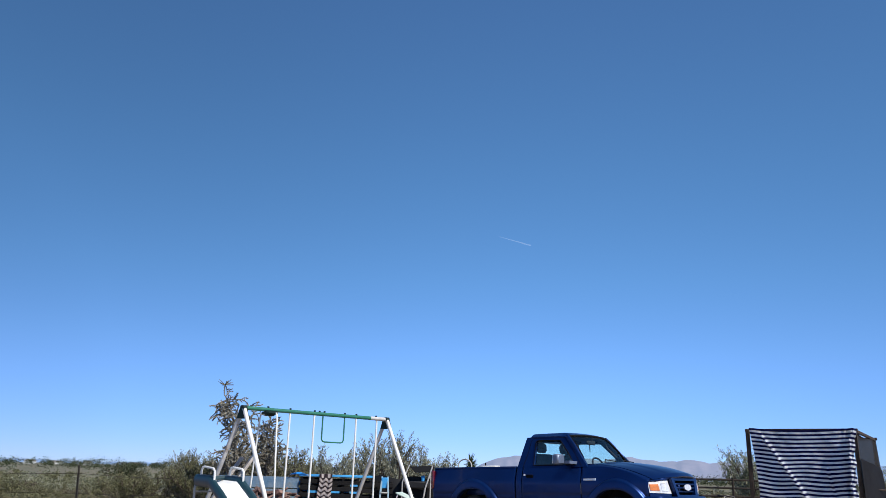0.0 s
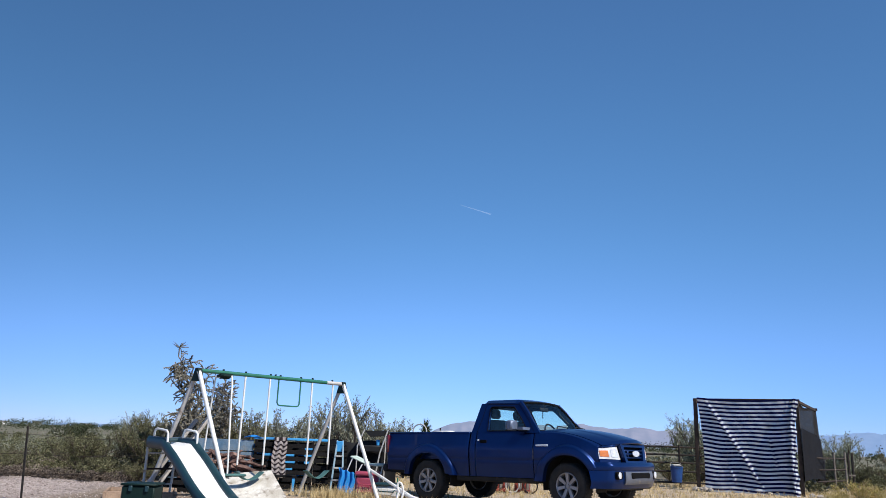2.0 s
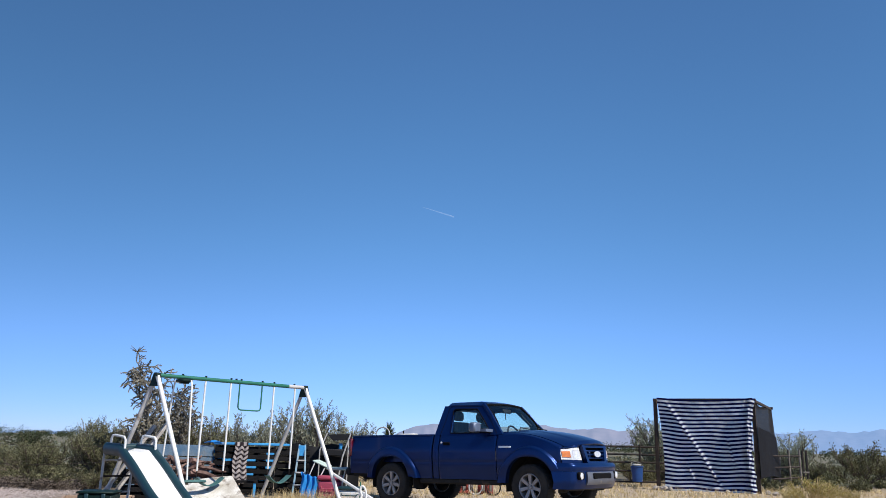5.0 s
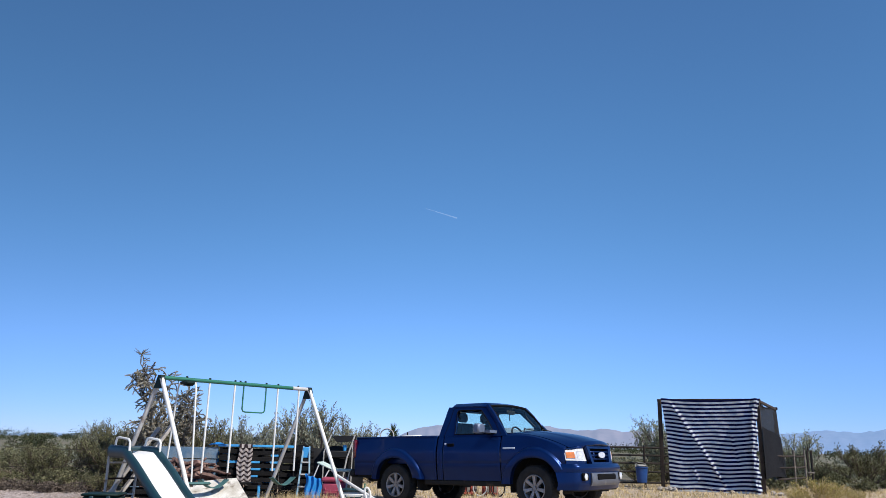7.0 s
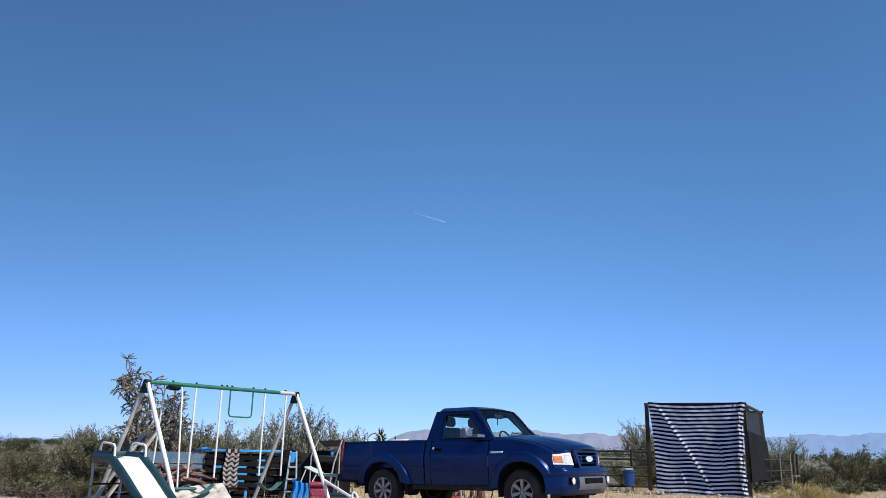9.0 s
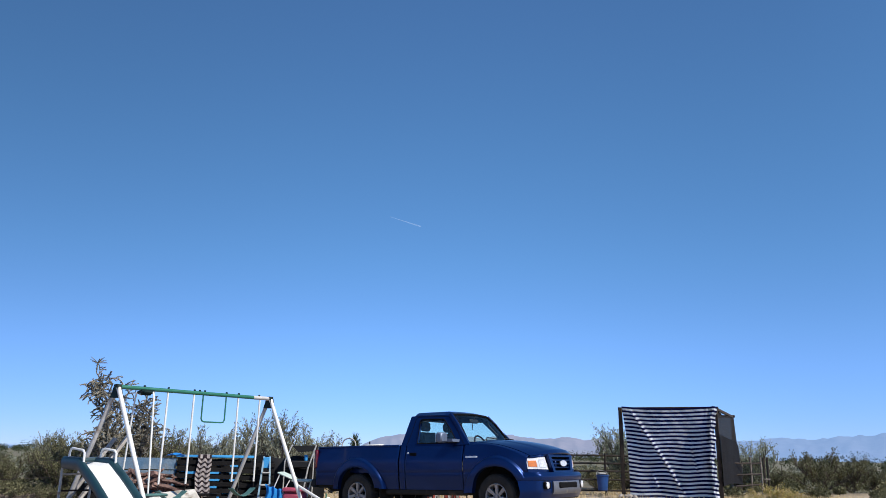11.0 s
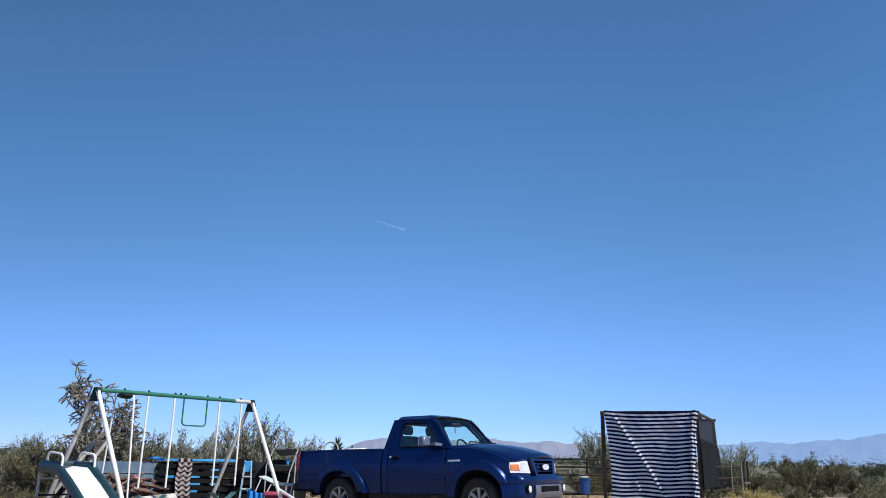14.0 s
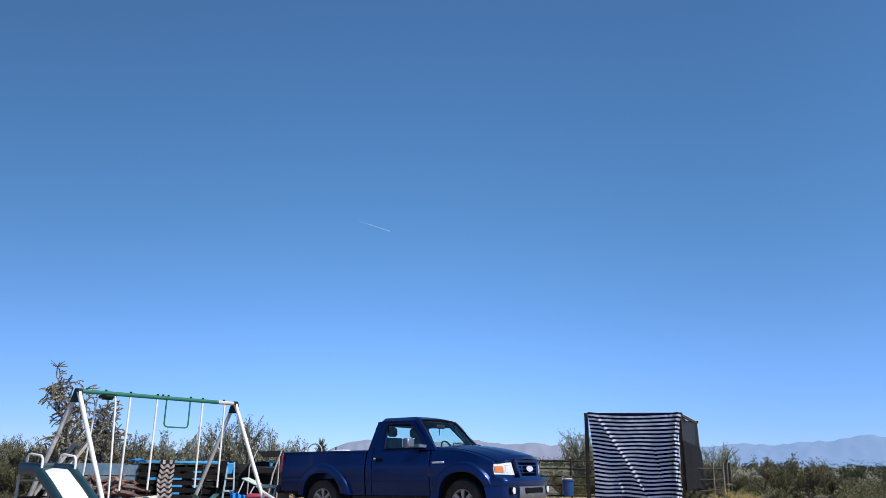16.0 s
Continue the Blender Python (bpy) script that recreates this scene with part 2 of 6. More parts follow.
# ---- mesh helpers ----
class Shape:
    """Collects vertices and faces of one mesh; every face carries a material slot."""

    def __init__(self):
        self.v, self.f, self.s = [], [], []

    def add(self, verts, faces, slot=0):
        k = len(self.v)
        self.v += [tuple(p) for p in verts]
        self.f += [tuple(k + i for i in q) for q in faces]
        self.s += [slot] * len(faces)
        return self

    def box(self, lo, hi, b=0.01, m=None, slot=0):
        """Box with chamfered edges."""
        b = min(b, *[(hi[k] - lo[k]) * 0.45 for k in range(3)])
        verts, index = [], {}
        for c in ((x, y, z) for x in (0, 1) for y in (0, 1) for z in (0, 1)):
            for axis in range(3):
                p = [(hi[k] if c[k] else lo[k]) + (0 if k == axis else (-b if c[k] else b)) for k in range(3)]
                index[c, axis] = len(verts)
                verts.append(Vector(p))
        faces = []
        for axis in range(3):
            i, j = (axis + 1) % 3, (axis + 2) % 3
            for s in (0, 1):
                ring = []
                for a, d in ((0, 0), (1, 0), (1, 1), (0, 1)):
                    c = [0, 0, 0]
                    c[axis], c[i], c[j] = s, a, d
                    ring.append(index[tuple(c), axis])
                faces.append(ring if s else ring[::-1])
            for a in (0, 1):
                for d in (0, 1):
                    c0, c1 = [0, 0, 0], [0, 0, 0]
                    c0[axis], c1[axis] = 0, 1
                    for c in (c0, c1):
                        c[i], c[j] = a, d
                    q = [index[tuple(c0), i], index[tuple(c1), i], index[tuple(c1), j], index[tuple(c0), j]]
                    faces.append(q if a != d else q[::-1])
        for c in ((x, y, z) for x in (0, 1) for y in (0, 1) for z in (0, 1)):
            q = [index[c, 0], index[c, 1], index[c, 2]]
            faces.append(q if sum(c) % 2 else q[::-1])
        if m:
            verts = [m @ p for p in verts]
        return self.add(verts, faces, slot)

    def tube(self, path, radius, sides=8, slot=0, closed=False):
        """Round bar along a path; radius may be a list, one for each point."""
        pts = [Vector(p) for p in path]
        n = len(pts)
        rad = radius if isinstance(radius, (list, tuple)) else [radius] * n
        verts, faces, side = [], [], None
        for i, p in enumerate(pts):
            a = pts[i - 1] if i or closed else p
            b = pts[(i + 1) % n] if i < n - 1 or closed else p
            d = (b - a).normalized()
            if side is None:
                side = d.orthogonal().normalized()
            side = (side - d * side.dot(d))
            side = side.normalized() if side.length > 1e-6 else d.orthogonal().normalized()
            up = d.cross(side)
            for k in range(sides):
                w = 2 * math.pi * k / sides
                verts.append(p + (side * math.cos(w) + up * math.sin(w)) * rad[i])
        for i in range(n if closed else n - 1):
            j = (i + 1) % n
            for k in range(sides):
                l = (k + 1) % sides
                faces.append((i * sides + k, i * sides + l, j * sides + l, j * sides + k))
        if not closed:
            faces += [tuple(range(sides))[::-1], tuple((n - 1) * sides + k for k in range(sides))]
        return self.add(verts, faces, slot)

    def grid(self, fn, nu, nv, slot=0, thick=0.0):
        """Sheet fn(u, v), u and v from 0 to 1; with thick it becomes a closed slab."""
        pts = [[Vector(fn(i / nu, j / nv)) for j in range(nv + 1)] for i in range(nu + 1)]
        faces = [(i * (nv + 1) + j, (i + 1) * (nv + 1) + j, (i + 1) * (nv + 1) + j + 1, i * (nv + 1) + j + 1) for i in range(nu) for j in range(nv)]
        verts = [p for row in pts for p in row]
        if thick:
            back = []
            for i in range(nu + 1):
                for j in range(nv + 1):
                    du = pts[min(i + 1, nu)][j] - pts[max(i - 1, 0)][j]
                    dv = pts[i][min(j + 1, nv)] - pts[i][max(j - 1, 0)]
                    back.append(pts[i][j] - du.cross(dv).normalized() * thick)
            k = len(verts)
            verts += back
            faces += [tuple(k + q for q in f[::-1]) for f in faces]
            rim = [i * (nv + 1) for i in range(nu + 1)] + [nu * (nv + 1) + j for j in range(1, nv + 1)]
            rim += [i * (nv + 1) + nv for i in range(nu - 1, -1, -1)] + list(range(nv - 1, 0, -1))
            for a, b in zip(rim, rim[1:] + rim[:1]):
                faces.append((b, a, k + a, k + b))
        return self.add(verts, faces, slot)

    def lathe(self, profile, sides=28, m=None, slot=0):
        """Turned round the y axis: profile of (radius, y)."""
        verts, faces, n = [], [], len(profile)
        for k in range(sides):
            w = 2 * math.pi * k / sides
            verts += [Vector((r * math.cos(w), y, r * math.sin(w))) for r, y in profile]
        for k in range(sides):
            l = (k + 1) % sides
            faces += [(k * n + i, k * n + i + 1, l * n + i + 1, l * n + i) for i in range(n - 1)]
        if m:
            verts = [m @ p for p in verts]
        return self.add(verts, faces, slot)

    def prism(self, poly, push, slot=0):
        """Flat outline pushed along a vector."""
        n = len(poly)
        a = [Vector(p) for p in poly]
        b = [p + Vector(push) for p in a]
        faces = [tuple(range(n))[::-1], tuple(range(n, 2 * n))] + [(i, (i + 1) % n, n + (i + 1) % n, n + i) for i in range(n)]
        return self.add(a + b, faces, slot)

    def mesh(self, name, mats, smooth=40):
        me = bpy.data.meshes.new(name)
        me.from_pydata(self.v, [], self.f)
        for m in mats if isinstance(mats, (list, tuple)) else [mats]:
            me.materials.append(m)
        me.polygons.foreach_set("material_index", self.s)
        if smooth:
            me.shade_smooth()
            me.set_sharp_from_angle(angle=radians(smooth))
        me.update()
        return me


def part(name, shape, mats, parent, label="", smooth=40, m=None):
    """One mesh under a thing or under one of its parts."""
    ob = new(name, shape if isinstance(shape, bpy.types.Mesh) else shape.mesh(name, mats, smooth))
    ob.parent = parent
    if m:
        ob.matrix_local = m
    return tagged(ob, label)


def thing(name, m, label, category, group="", kind=""):
    """A thing of several parts: an Empty at its base."""
    ob = new(name)
    ob.empty_display_size = 0.2
    ob.matrix_world = m
    return tagged(ob, label, category, group, kind)


def single(name, shape, mats, label="", category="", group="", kind="", m=None, smooth=40):
    ob = new(name, shape.mesh(name, mats, smooth))
    if m:
        ob.matrix_world = m
    return tagged(ob, label, category, group, kind)


def bend(a, b, t):
    return a + (b - a) * t


def smoothstep(t):
    t = min(1.0, max(0.0, t))
    return t * t * (3 - 2 * t)



# ---- ground, far plain, mountains ----
def ground_z(x, y):
    """Level yard with slight unevenness; a low gravel bank beside the swing set; the plain beyond falls away gently."""
    d = math.hypot(x, y)
    near = noise.noise(Vector((x * 0.35, y * 0.35, 0))) * 0.05 + noise.noise(Vector((x * 1.7, y * 1.7, 4))) * 0.012
    bank = 0.10 * math.exp(-((x + 9.0) / 3.0) ** 2 - ((y - 14.2) / 1.6) ** 2)
    far = -1.5 * smoothstep((d - 24) / 90) + 0.5 * noise.noise(Vector((x * 0.012, y * 0.012, 9))) * smoothstep((d - 60) / 150)
    keep = smoothstep((math.hypot(x - 1.0, y - 14.2) - 2.0) / 2.0)
    return near * (1 - smoothstep((d - 40) / 40)) * (0.15 + 0.85 * keep) - 0.02 + bank + far


def ground_material():
    m = bpy.data.materials.new("desert_ground")
    m.use_nodes = True
    t = m.node_tree
    n, link = t.nodes, t.links.new
    p = n["Principled BSDF"]
    p.inputs["Roughness"].default_value = 0.95
    co = n.new("ShaderNodeTexCoord").outputs["Object"]

    def noise_tex(s, d=4.0):
        a = n.new("ShaderNodeTexNoise")
        a.inputs["Scale"].default_value, a.inputs["Detail"].default_value = s, d
        link(co, a.inputs["Vector"])
        return a.outputs["Fac"]

    def rng(f, a, b):
        r = n.new("ShaderNodeMapRange")
        r.inputs[1].default_value, r.inputs[2].default_value = a, b
        link(f, r.inputs[0])
        return r.outputs[0]

    def mix(f, a, b):
        x = n.new("ShaderNodeMix")
        x.data_type = "RGBA"
        link(f, x.inputs[0])
        for k, c in ((6, a), (7, b)):
            if isinstance(c, tuple):
                x.inputs[k].default_value = (*c, 1)
            else:
                link(c, x.inputs[k])
        return x.outputs[2]
    vor = n.new("ShaderNodeTexVoronoi")
    vor.inputs["Scale"].default_value = 26.0
    link(co, vor.inputs["Vector"])
    peb = n.new("ShaderNodeSeparateColor")
    link(vor.outputs["Color"], peb.inputs[0])
    gravel = mix(peb.outputs[0], (0.20, 0.155, 0.14), (0.43, 0.365, 0.335))
    soil = mix(rng(noise_tex(1.2), 0.35, 0.65), (0.30, 0.23, 0.16), (0.40, 0.31, 0.21))
    soil = mix(rng(noise_tex(40), 0.3, 0.7), soil, (0.36, 0.29, 0.21))
    sep = n.new("ShaderNodeSeparateXYZ")
    link(co, sep.inputs[0])
    west = n.new("ShaderNodeMapRange")
    west.inputs[1].default_value, west.inputs[2].default_value = -3.4, -4.4
    link(sep.outputs[0], west.inputs[0])
    back = n.new("ShaderNodeMapRange")
    back.inputs[1].default_value, back.inputs[2].default_value = 16.4, 15.4
    link(sep.outputs[1], back.inputs[0])
    litter = mix(rng(noise_tex(2.5), 0.35, 0.65), (0.14, 0.105, 0.075), (0.22, 0.17, 0.125))
    edge = n.new("ShaderNodeMath")
    edge.operation = "MULTIPLY_ADD"
    link(noise_tex(0.9), edge.inputs[0])
    edge.inputs[1].default_value = 2.4
    link(sep.outputs[0], edge.inputs[2])
    bank = n.new("ShaderNodeMapRange")
    bank.inputs[1].default_value, bank.inputs[2].default_value = -4.6, -5.6
    link(edge.outputs[0], bank.inputs[0])
    near = mix(west.outputs[0], soil, mix(bank.outputs[0], litter, mix(back.outputs[0], litter, gravel)))
    scrub = mix(rng(noise_tex(0.25), 0.4, 0.6), (0.135, 0.115, 0.078), (0.075, 0.08, 0.042))
    out = n.new("ShaderNodeMapRange")
    out.inputs[1].default_value, out.inputs[2].default_value = 23.5, 28.5
    link(sep.outputs[1], out.inputs[0])
    link(mix(out.outputs[0], near, scrub), p.inputs["Base Color"])
    b = n.new("ShaderNodeBump")
    b.inputs["Strength"].default_value, b.inputs["Distance"].default_value = 0.7, 0.03
    link(vor.outputs["Distance"], b.inputs["Height"])
    link(b.outputs[0], p.inputs["Normal"])
    return m


def axis_steps(near, step, far, grow):
    out, s = [0.0], step
    while out[-1] < far:
        if out[-1] > near:
            s *= grow
        out.append(out[-1] + s)
    return out


pos = axis_steps(26, 0.3, 4600, 1.22)
xs = [-a for a in pos[:0:-1]] + pos
ys = [-a for a in axis_steps(4, 1.0, 300, 1.5)[:0:-1]] + axis_steps(34, 0.3, 4600, 1.22)
gs = Shape()
gs.add([(x, y, ground_z(x, y)) for x in xs for y in ys], [(i * len(ys) + j, (i + 1) * len(ys) + j, (i + 1) * len(ys) + j + 1, i * len(ys) + j + 1) for i in range(len(xs) - 1) for j in range(len(ys) - 1)])
single("ground", gs, ground_material(), "pale gravel and dry sandy desert ground", "ground", kind="structure", smooth=180)


def haze_glow_material(name, colour, second, glow):
    """Far range: the haze of kilometres of air is put in as a glow."""
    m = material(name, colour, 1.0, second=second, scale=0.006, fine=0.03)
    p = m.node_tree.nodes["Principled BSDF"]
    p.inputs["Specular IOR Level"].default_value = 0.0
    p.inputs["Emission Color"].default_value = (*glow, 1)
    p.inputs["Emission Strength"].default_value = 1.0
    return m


def range_mesh(name, far, deep, az0, az1, crest, mats, seed, label):
    """A mountain range with spurs and gullies: crest(azimuth) gives its height in degrees."""
    def fn(u, v):
        az = bend(az0, az1, u)
        r = far - deep * (1 - v)
        rough = noise.fractal(Vector((az * 0.55, v * 1.5, seed)), 1.0, 2.0, 6) * 0.16 + noise.noise(Vector((az * 0.16, 0.5 * v, seed + 3))) * 0.16
        spur = abs(noise.noise(Vector((az * 0.9, v * 0.7, seed + 7)))) * 0.5
        h = crest(az) * (1 + rough) * (v ** 1.25) * (1 - spur * math.sin(math.pi * v))
        z = far * math.tan(radians(h)) - 6 * (1 - v)
        return (r * math.sin(radians(az)), r * math.cos(radians(az)), z)
    return single(name, Shape().grid(fn, 260, 26), mats, label, "mountains", kind="structure", smooth=180)


def crest_mid(a):
    return 1.1 * (0.95 + 0.45 * math.exp(-((a - 7.5) / 3.5) ** 2) + 0.25 * math.exp(-((a - 0.5) / 1.6) ** 2) + 0.15 * math.exp(-((a - 14) / 3) ** 2)) * smoothstep((a + 5) / 4) * smoothstep((27 - a) / 12)


def crest_east(a):
    return (1.22 + 0.74 * math.exp(-((a - 33.5) / 4.5) ** 2) + 0.2 * math.exp(-((a - 26.5) / 2) ** 2) + 0.6 * smoothstep((a - 34) / 8)) * smoothstep((a - 14) / 10)


def crest_west(a):
    return 0.14 + 0.05 * math.sin(a * 0.9)


# bluish emission stands for the hazy air in front of each range
FAR_BROWN = haze_glow_material("far_brown_haze_glow", (0.12, 0.10, 0.105), (0.09, 0.08, 0.085), (0.150, 0.205, 0.335))
FAR_BLUE = haze_glow_material("far_blue_haze_glow", (0.07, 0.07, 0.08), (0.055, 0.06, 0.07), (0.150, 0.262, 0.485))
range_mesh("mountain_range", 3900, 900, -6, 29, crest_mid, FAR_BROWN, 2.0, "brown desert mountain range on the horizon, its haze a painted glow")
range_mesh("mountain_range", 4400, 700, 12, 52, crest_east, FAR_BLUE, 5.0, "blue desert mountain range on the horizon, its haze a painted glow")
range_mesh("low_hills", 4300, 500, -50, 0, crest_west, FAR_BLUE, 8.0, "low hills on the horizon, their haze a painted glow")

# vapour trail high in the sky; a faint glow is added for its sunlight
GLOWING_VAPOUR = bpy.data.materials.new("vapour")
GLOWING_VAPOUR.use_nodes = True
vn = GLOWING_VAPOUR.node_tree.nodes
vn["Principled BSDF"].inputs["Base Color"].default_value = (0.9, 0.93, 1.0, 1)
vn["Principled BSDF"].inputs["Alpha"].default_value = 0.08
vn["Principled BSDF"].inputs["Emission Color"].default_value = (0.75, 0.87, 1.0, 1)
vn["Principled BSDF"].inputs["Emission Strength"].default_value = 0.35
trail = Shape().tube([Vector((-98.7, 4005.0, 1261.0)).lerp(Vector((74.1, 4020.0, 1214.2)), k / 8) for k in range(9)], [0.8 + 2.6 * k / 8 for k in range(9)], 8)
single("contrail", trail, GLOWING_VAPOUR, "thin white vapour trail high in the sky", "vapour trail", kind="structure")



# ---- pickup truck (local: x forward from the rear axle, y to its left, z up) ----
def build_truck(m):
    truck = thing("pickup_truck", m, "dark blue two-door pickup truck with silver wheels on dry grass", "pickup truck")
    AXLES, HUB = (0.0, 2.83), 0.345

    def rounded(d, wide, high, power):
        """Height of a rounded arch at the distance d from its middle."""
        q = abs(d) / wide
        return high * max(0.0, 1 - q ** power) ** (1 / power) if q < 1 else 0.0

    def half(x, z):
        """Half the body's width: fullest at the shoulder, tucked in towards the sill, drawn in at the nose."""
        y = 0.862 - 0.055 * smoothstep((z - 0.88) / 0.30) - 0.03 * smoothstep((0.70 - z) / 0.28)
        return y - 0.06 * smoothstep((x - 3.05) / 0.36) - 0.02 * smoothstep((-0.55 - x) / 0.5)

    def under(x):
        for a in AXLES:
            if abs(x - a) < 0.46:
                return max(0.44, 0.34 + rounded(x - a, 0.47, 0.52, 2.4))
        return 0.44 if x > -0.4 else 0.50

    def edge(x):
        """Height of the hood's side edge."""
        return 1.187 - 0.222 * max(0.0, (x - 2.3) / 1.07) ** 2.2

    def top(x):
        return bend(1.163, edge(x) - 0.004, smoothstep((x - 2.05) / 0.2))

    def side_panel(name, x0, x1, s, label=""):
        nx = max(4, int((x1 - x0) / 0.02))

        def fn(u, v):
            x = bend(x0, x1, u)
            z = bend(under(x), top(x), v)
            roll = 0.055 * smoothstep((v - 0.90) / 0.10) ** 2 if x > 2.0 else 0.012 * smoothstep((v - 0.95) / 0.05)
            crease = 0.012 * math.exp(-((z - 0.722) / 0.009) ** 2) + 0.006 * smoothstep((0.722 - z) / 0.02)
            shut = 0.012 * (smoothstep((x0 + 0.012 - x) / 0.012) + smoothstep((x - x1 + 0.012) / 0.012))
            return (x, s * (half(x, z) - roll - crease - shut), z)

        def flip(u, v):
            return fn(1 - u, v)
        return part(name, Shape().grid(fn if s < 0 else flip, nx, 34, thick=0.03), BLUE_PAINT, truck, label, smooth=50)

    def flare(a, s, fore, aft, w0, w1):
        """Raised lip round a wheel opening; fore and aft give the width and roundness of its two sides."""
        def fn(u, v):
            w = radians(bend(w0, w1, u if s > 0 else 1 - u))
            c, q = math.cos(w), max(0.0, math.sin(w))
            wide, power = fore if c > 0 else aft
            ox, oz = math.copysign(abs(c) ** (2 / power), c) * wide, q ** (2 / power) * 0.625
            ix, iz = math.copysign(abs(c) ** (2 / 2.4), c) * 0.435, q ** (2 / 2.4) * 0.475
            k = min(1.0, v / 0.86)
            x, z = a + bend(ox, ix, k), 0.34 + bend(oz, iz, k)
            rise = 0.046 * smoothstep(k / 0.22) + 0.012 * k - 0.004
            if v > 0.86:
                rise -= 0.09 * (v - 0.86) / 0.14
            z = max(z, 0.40 if a > 1 else 0.43)
            return (x, s * (half(x, max(0.5, z)) + rise), z)
        return part("wheel_flare", Shape().grid(fn, 44, 14, thick=0.01), BLUE_PAINT, truck, "dark blue raised wheel arch lip", smooth=35)

    for s in (-1, 1):
        side_panel("bed_side", -1.02, 0.895, s, "dark blue bed side with a flared wheel arch")
        side_panel("cab_corner", 0.918, 1.035, s)
        door = side_panel("door", 1.047, 2.198, s, "dark blue door with a closed window")
        side_panel("front_fender", 2.21, 3.352, s, "dark blue front fender")
        flare(0.0, s, (0.66, 1.7), (0.56, 2.2), 12, 172)
        flare(2.83, s, (0.57, 2.0), (0.62, 1.8), 28, 176)
        # dark sill under the door
        part("sill", Shape().box((0.62, s * 0.79 - 0.03, 0.355), (2.28, s * 0.79 + 0.03, 0.445), 0.02), UNDERSIDE, truck, "dusty dark sill")
        # handle on a near-black patch for its recess's shade, and lock
        y = s * (half(1.15, 1.0) + 0.002)
        part("handle_recess", Shape().box((1.14, y - 0.010, 0.984), (1.28, y + 0.003, 1.036), 0.006), RECESS_SHADE_SEAL, door)
        part("door_handle", Shape().box((1.145, y - 0.008, 0.993), (1.275, y + 0.018, 1.028), 0.008), BLACK_PLASTIC, door, "black recessed door handle")
        part("door_lock", Shape().lathe([(0.0, -0.008), (0.016, -0.008), (0.016, 0.008), (0.0, 0.008)], 12, pose(1.10, y, 1.03)), BADGE, door)
        # chrome name plate on the fender, without letters
        y = s * (half(2.38, 0.95) + 0.001)
        part("name_plate", Shape().box((2.26, y - 0.006, 0.938), (2.49, y + 0.006, 0.968), 0.004), BADGE, truck, "small silver name plate")
        # side mirror on its arm
        sm = Shape().box((1.84, 0.89, 1.185), (1.955, 1.09, 1.345), 0.024)
        sm.prism([(1.90, 0.78, 1.19), (2.11, 0.77, 1.19), (2.06, 0.92, 1.20), (1.92, 0.92, 1.20)], (0, 0, 0.045))
        sm.v = [(x, s * yy, z) for x, yy, z in sm.v]
        sm.f = sm.f if s > 0 else [q[::-1] for q in sm.f]
        mirror = part("side_mirror", sm, SILVER, truck, "pale silver side mirror housing")
        g = Shape().box((1.832, s * 0.99 - 0.085, 1.20), (1.839, s * 0.99 + 0.085, 1.33), 0.002)
        part("mirror_glass", g, MIRROR, mirror)
        # tail lamp
        y = s * 0.815
        lamp = part("tail_lamp", Shape().box((-1.05, y - 0.05, 0.80), (-0.975, y + 0.036, 1.12), 0.018), RED_LENS, truck, "red upright tail lamp")
        part("reversing_lens", Shape().box((-1.053, y - 0.048, 0.90), (-0.99, y + 0.039, 0.955), 0.006), LENS, lamp)
        # bed rail cap and inner wall
        part("bed_rail", Shape().box((-1.01, s * 0.755 - 0.055, 1.14), (0.89, s * 0.755 + 0.050, 1.175), 0.015), BLUE_PAINT, truck)
        part("bed_wall", Shape().box((-0.98, s * 0.70 - 0.01, 0.72), (0.88, s * 0.70 + 0.01, 1.145), 0.004), BLUE_PAINT, truck)
        # cab frame around the side window
        outer = [(0.925, 1.155), (2.315, 1.15), (2.12, 1.37), (1.865, 1.655), (1.13, 1.668), (1.045, 1.645), (1.0, 1.59)]
        inner = [(1.262, 1.185), (2.075, 1.185), (1.905, 1.385), (1.715, 1.585), (1.30, 1.595), (1.245, 1.588), (1.225, 1.555)]

        def yg(z):
            return s * (0.802 - 0.19 * (z - 1.15) / 0.52)
        ring = Shape()
        for i in range(7):
            j = (i + 1) % 7
            q = [outer[i], outer[j], inner[j], inner[i]]
            pts = [(x, yg(z), z) for x, z in q]
            ring.prism(pts if s < 0 else pts[::-1], (0, -s * 0.05, 0))
        frame_ob = part("cab_side_frame", ring, BLUE_PAINT, truck, "dark blue cab pillar and window frame", smooth=20)
        glass = Shape().prism([(x, yg(z) - s * 0.02, z) for x, z in inner], (0, -s * 0.004, 0))
        gl = part("side_window", glass, GLASS, frame_ob, smooth=0)
        gl.visible_shadow = False
        trim = Shape().tube([(x, yg(z) + s * 0.004, z) for x, z in inner], 0.010, 6, closed=True)
        part("window_trim", trim, RECESS_SHADE_SEAL, frame_ob)
        # door shut line that runs up the cab and over the window
        seam = [(1.047, 1.165), (1.10, 1.40), (1.125, 1.60), (1.17, 1.638), (1.80, 1.628), (2.05, 1.36), (2.20, 1.17)]
        part("door_seam", Shape().tube([(x, yg(z) + s * 0.0005, z) for x, z in seam], 0.004, 5), RECESS_SHADE_SEAL, frame_ob)

    for s in (-1, 1):
        def ledge(u, v, s=s):
            x = bend(2.21, 3.352, u if s < 0 else 1 - u)
            return (x, s * bend(half(x, top(x)) - 0.056, 0.66, v), top(x) + 0.001 - 0.02 * v)
        part("fender_ledge", Shape().grid(ledge, 24, 2, thick=0.012), BLUE_PAINT, truck)

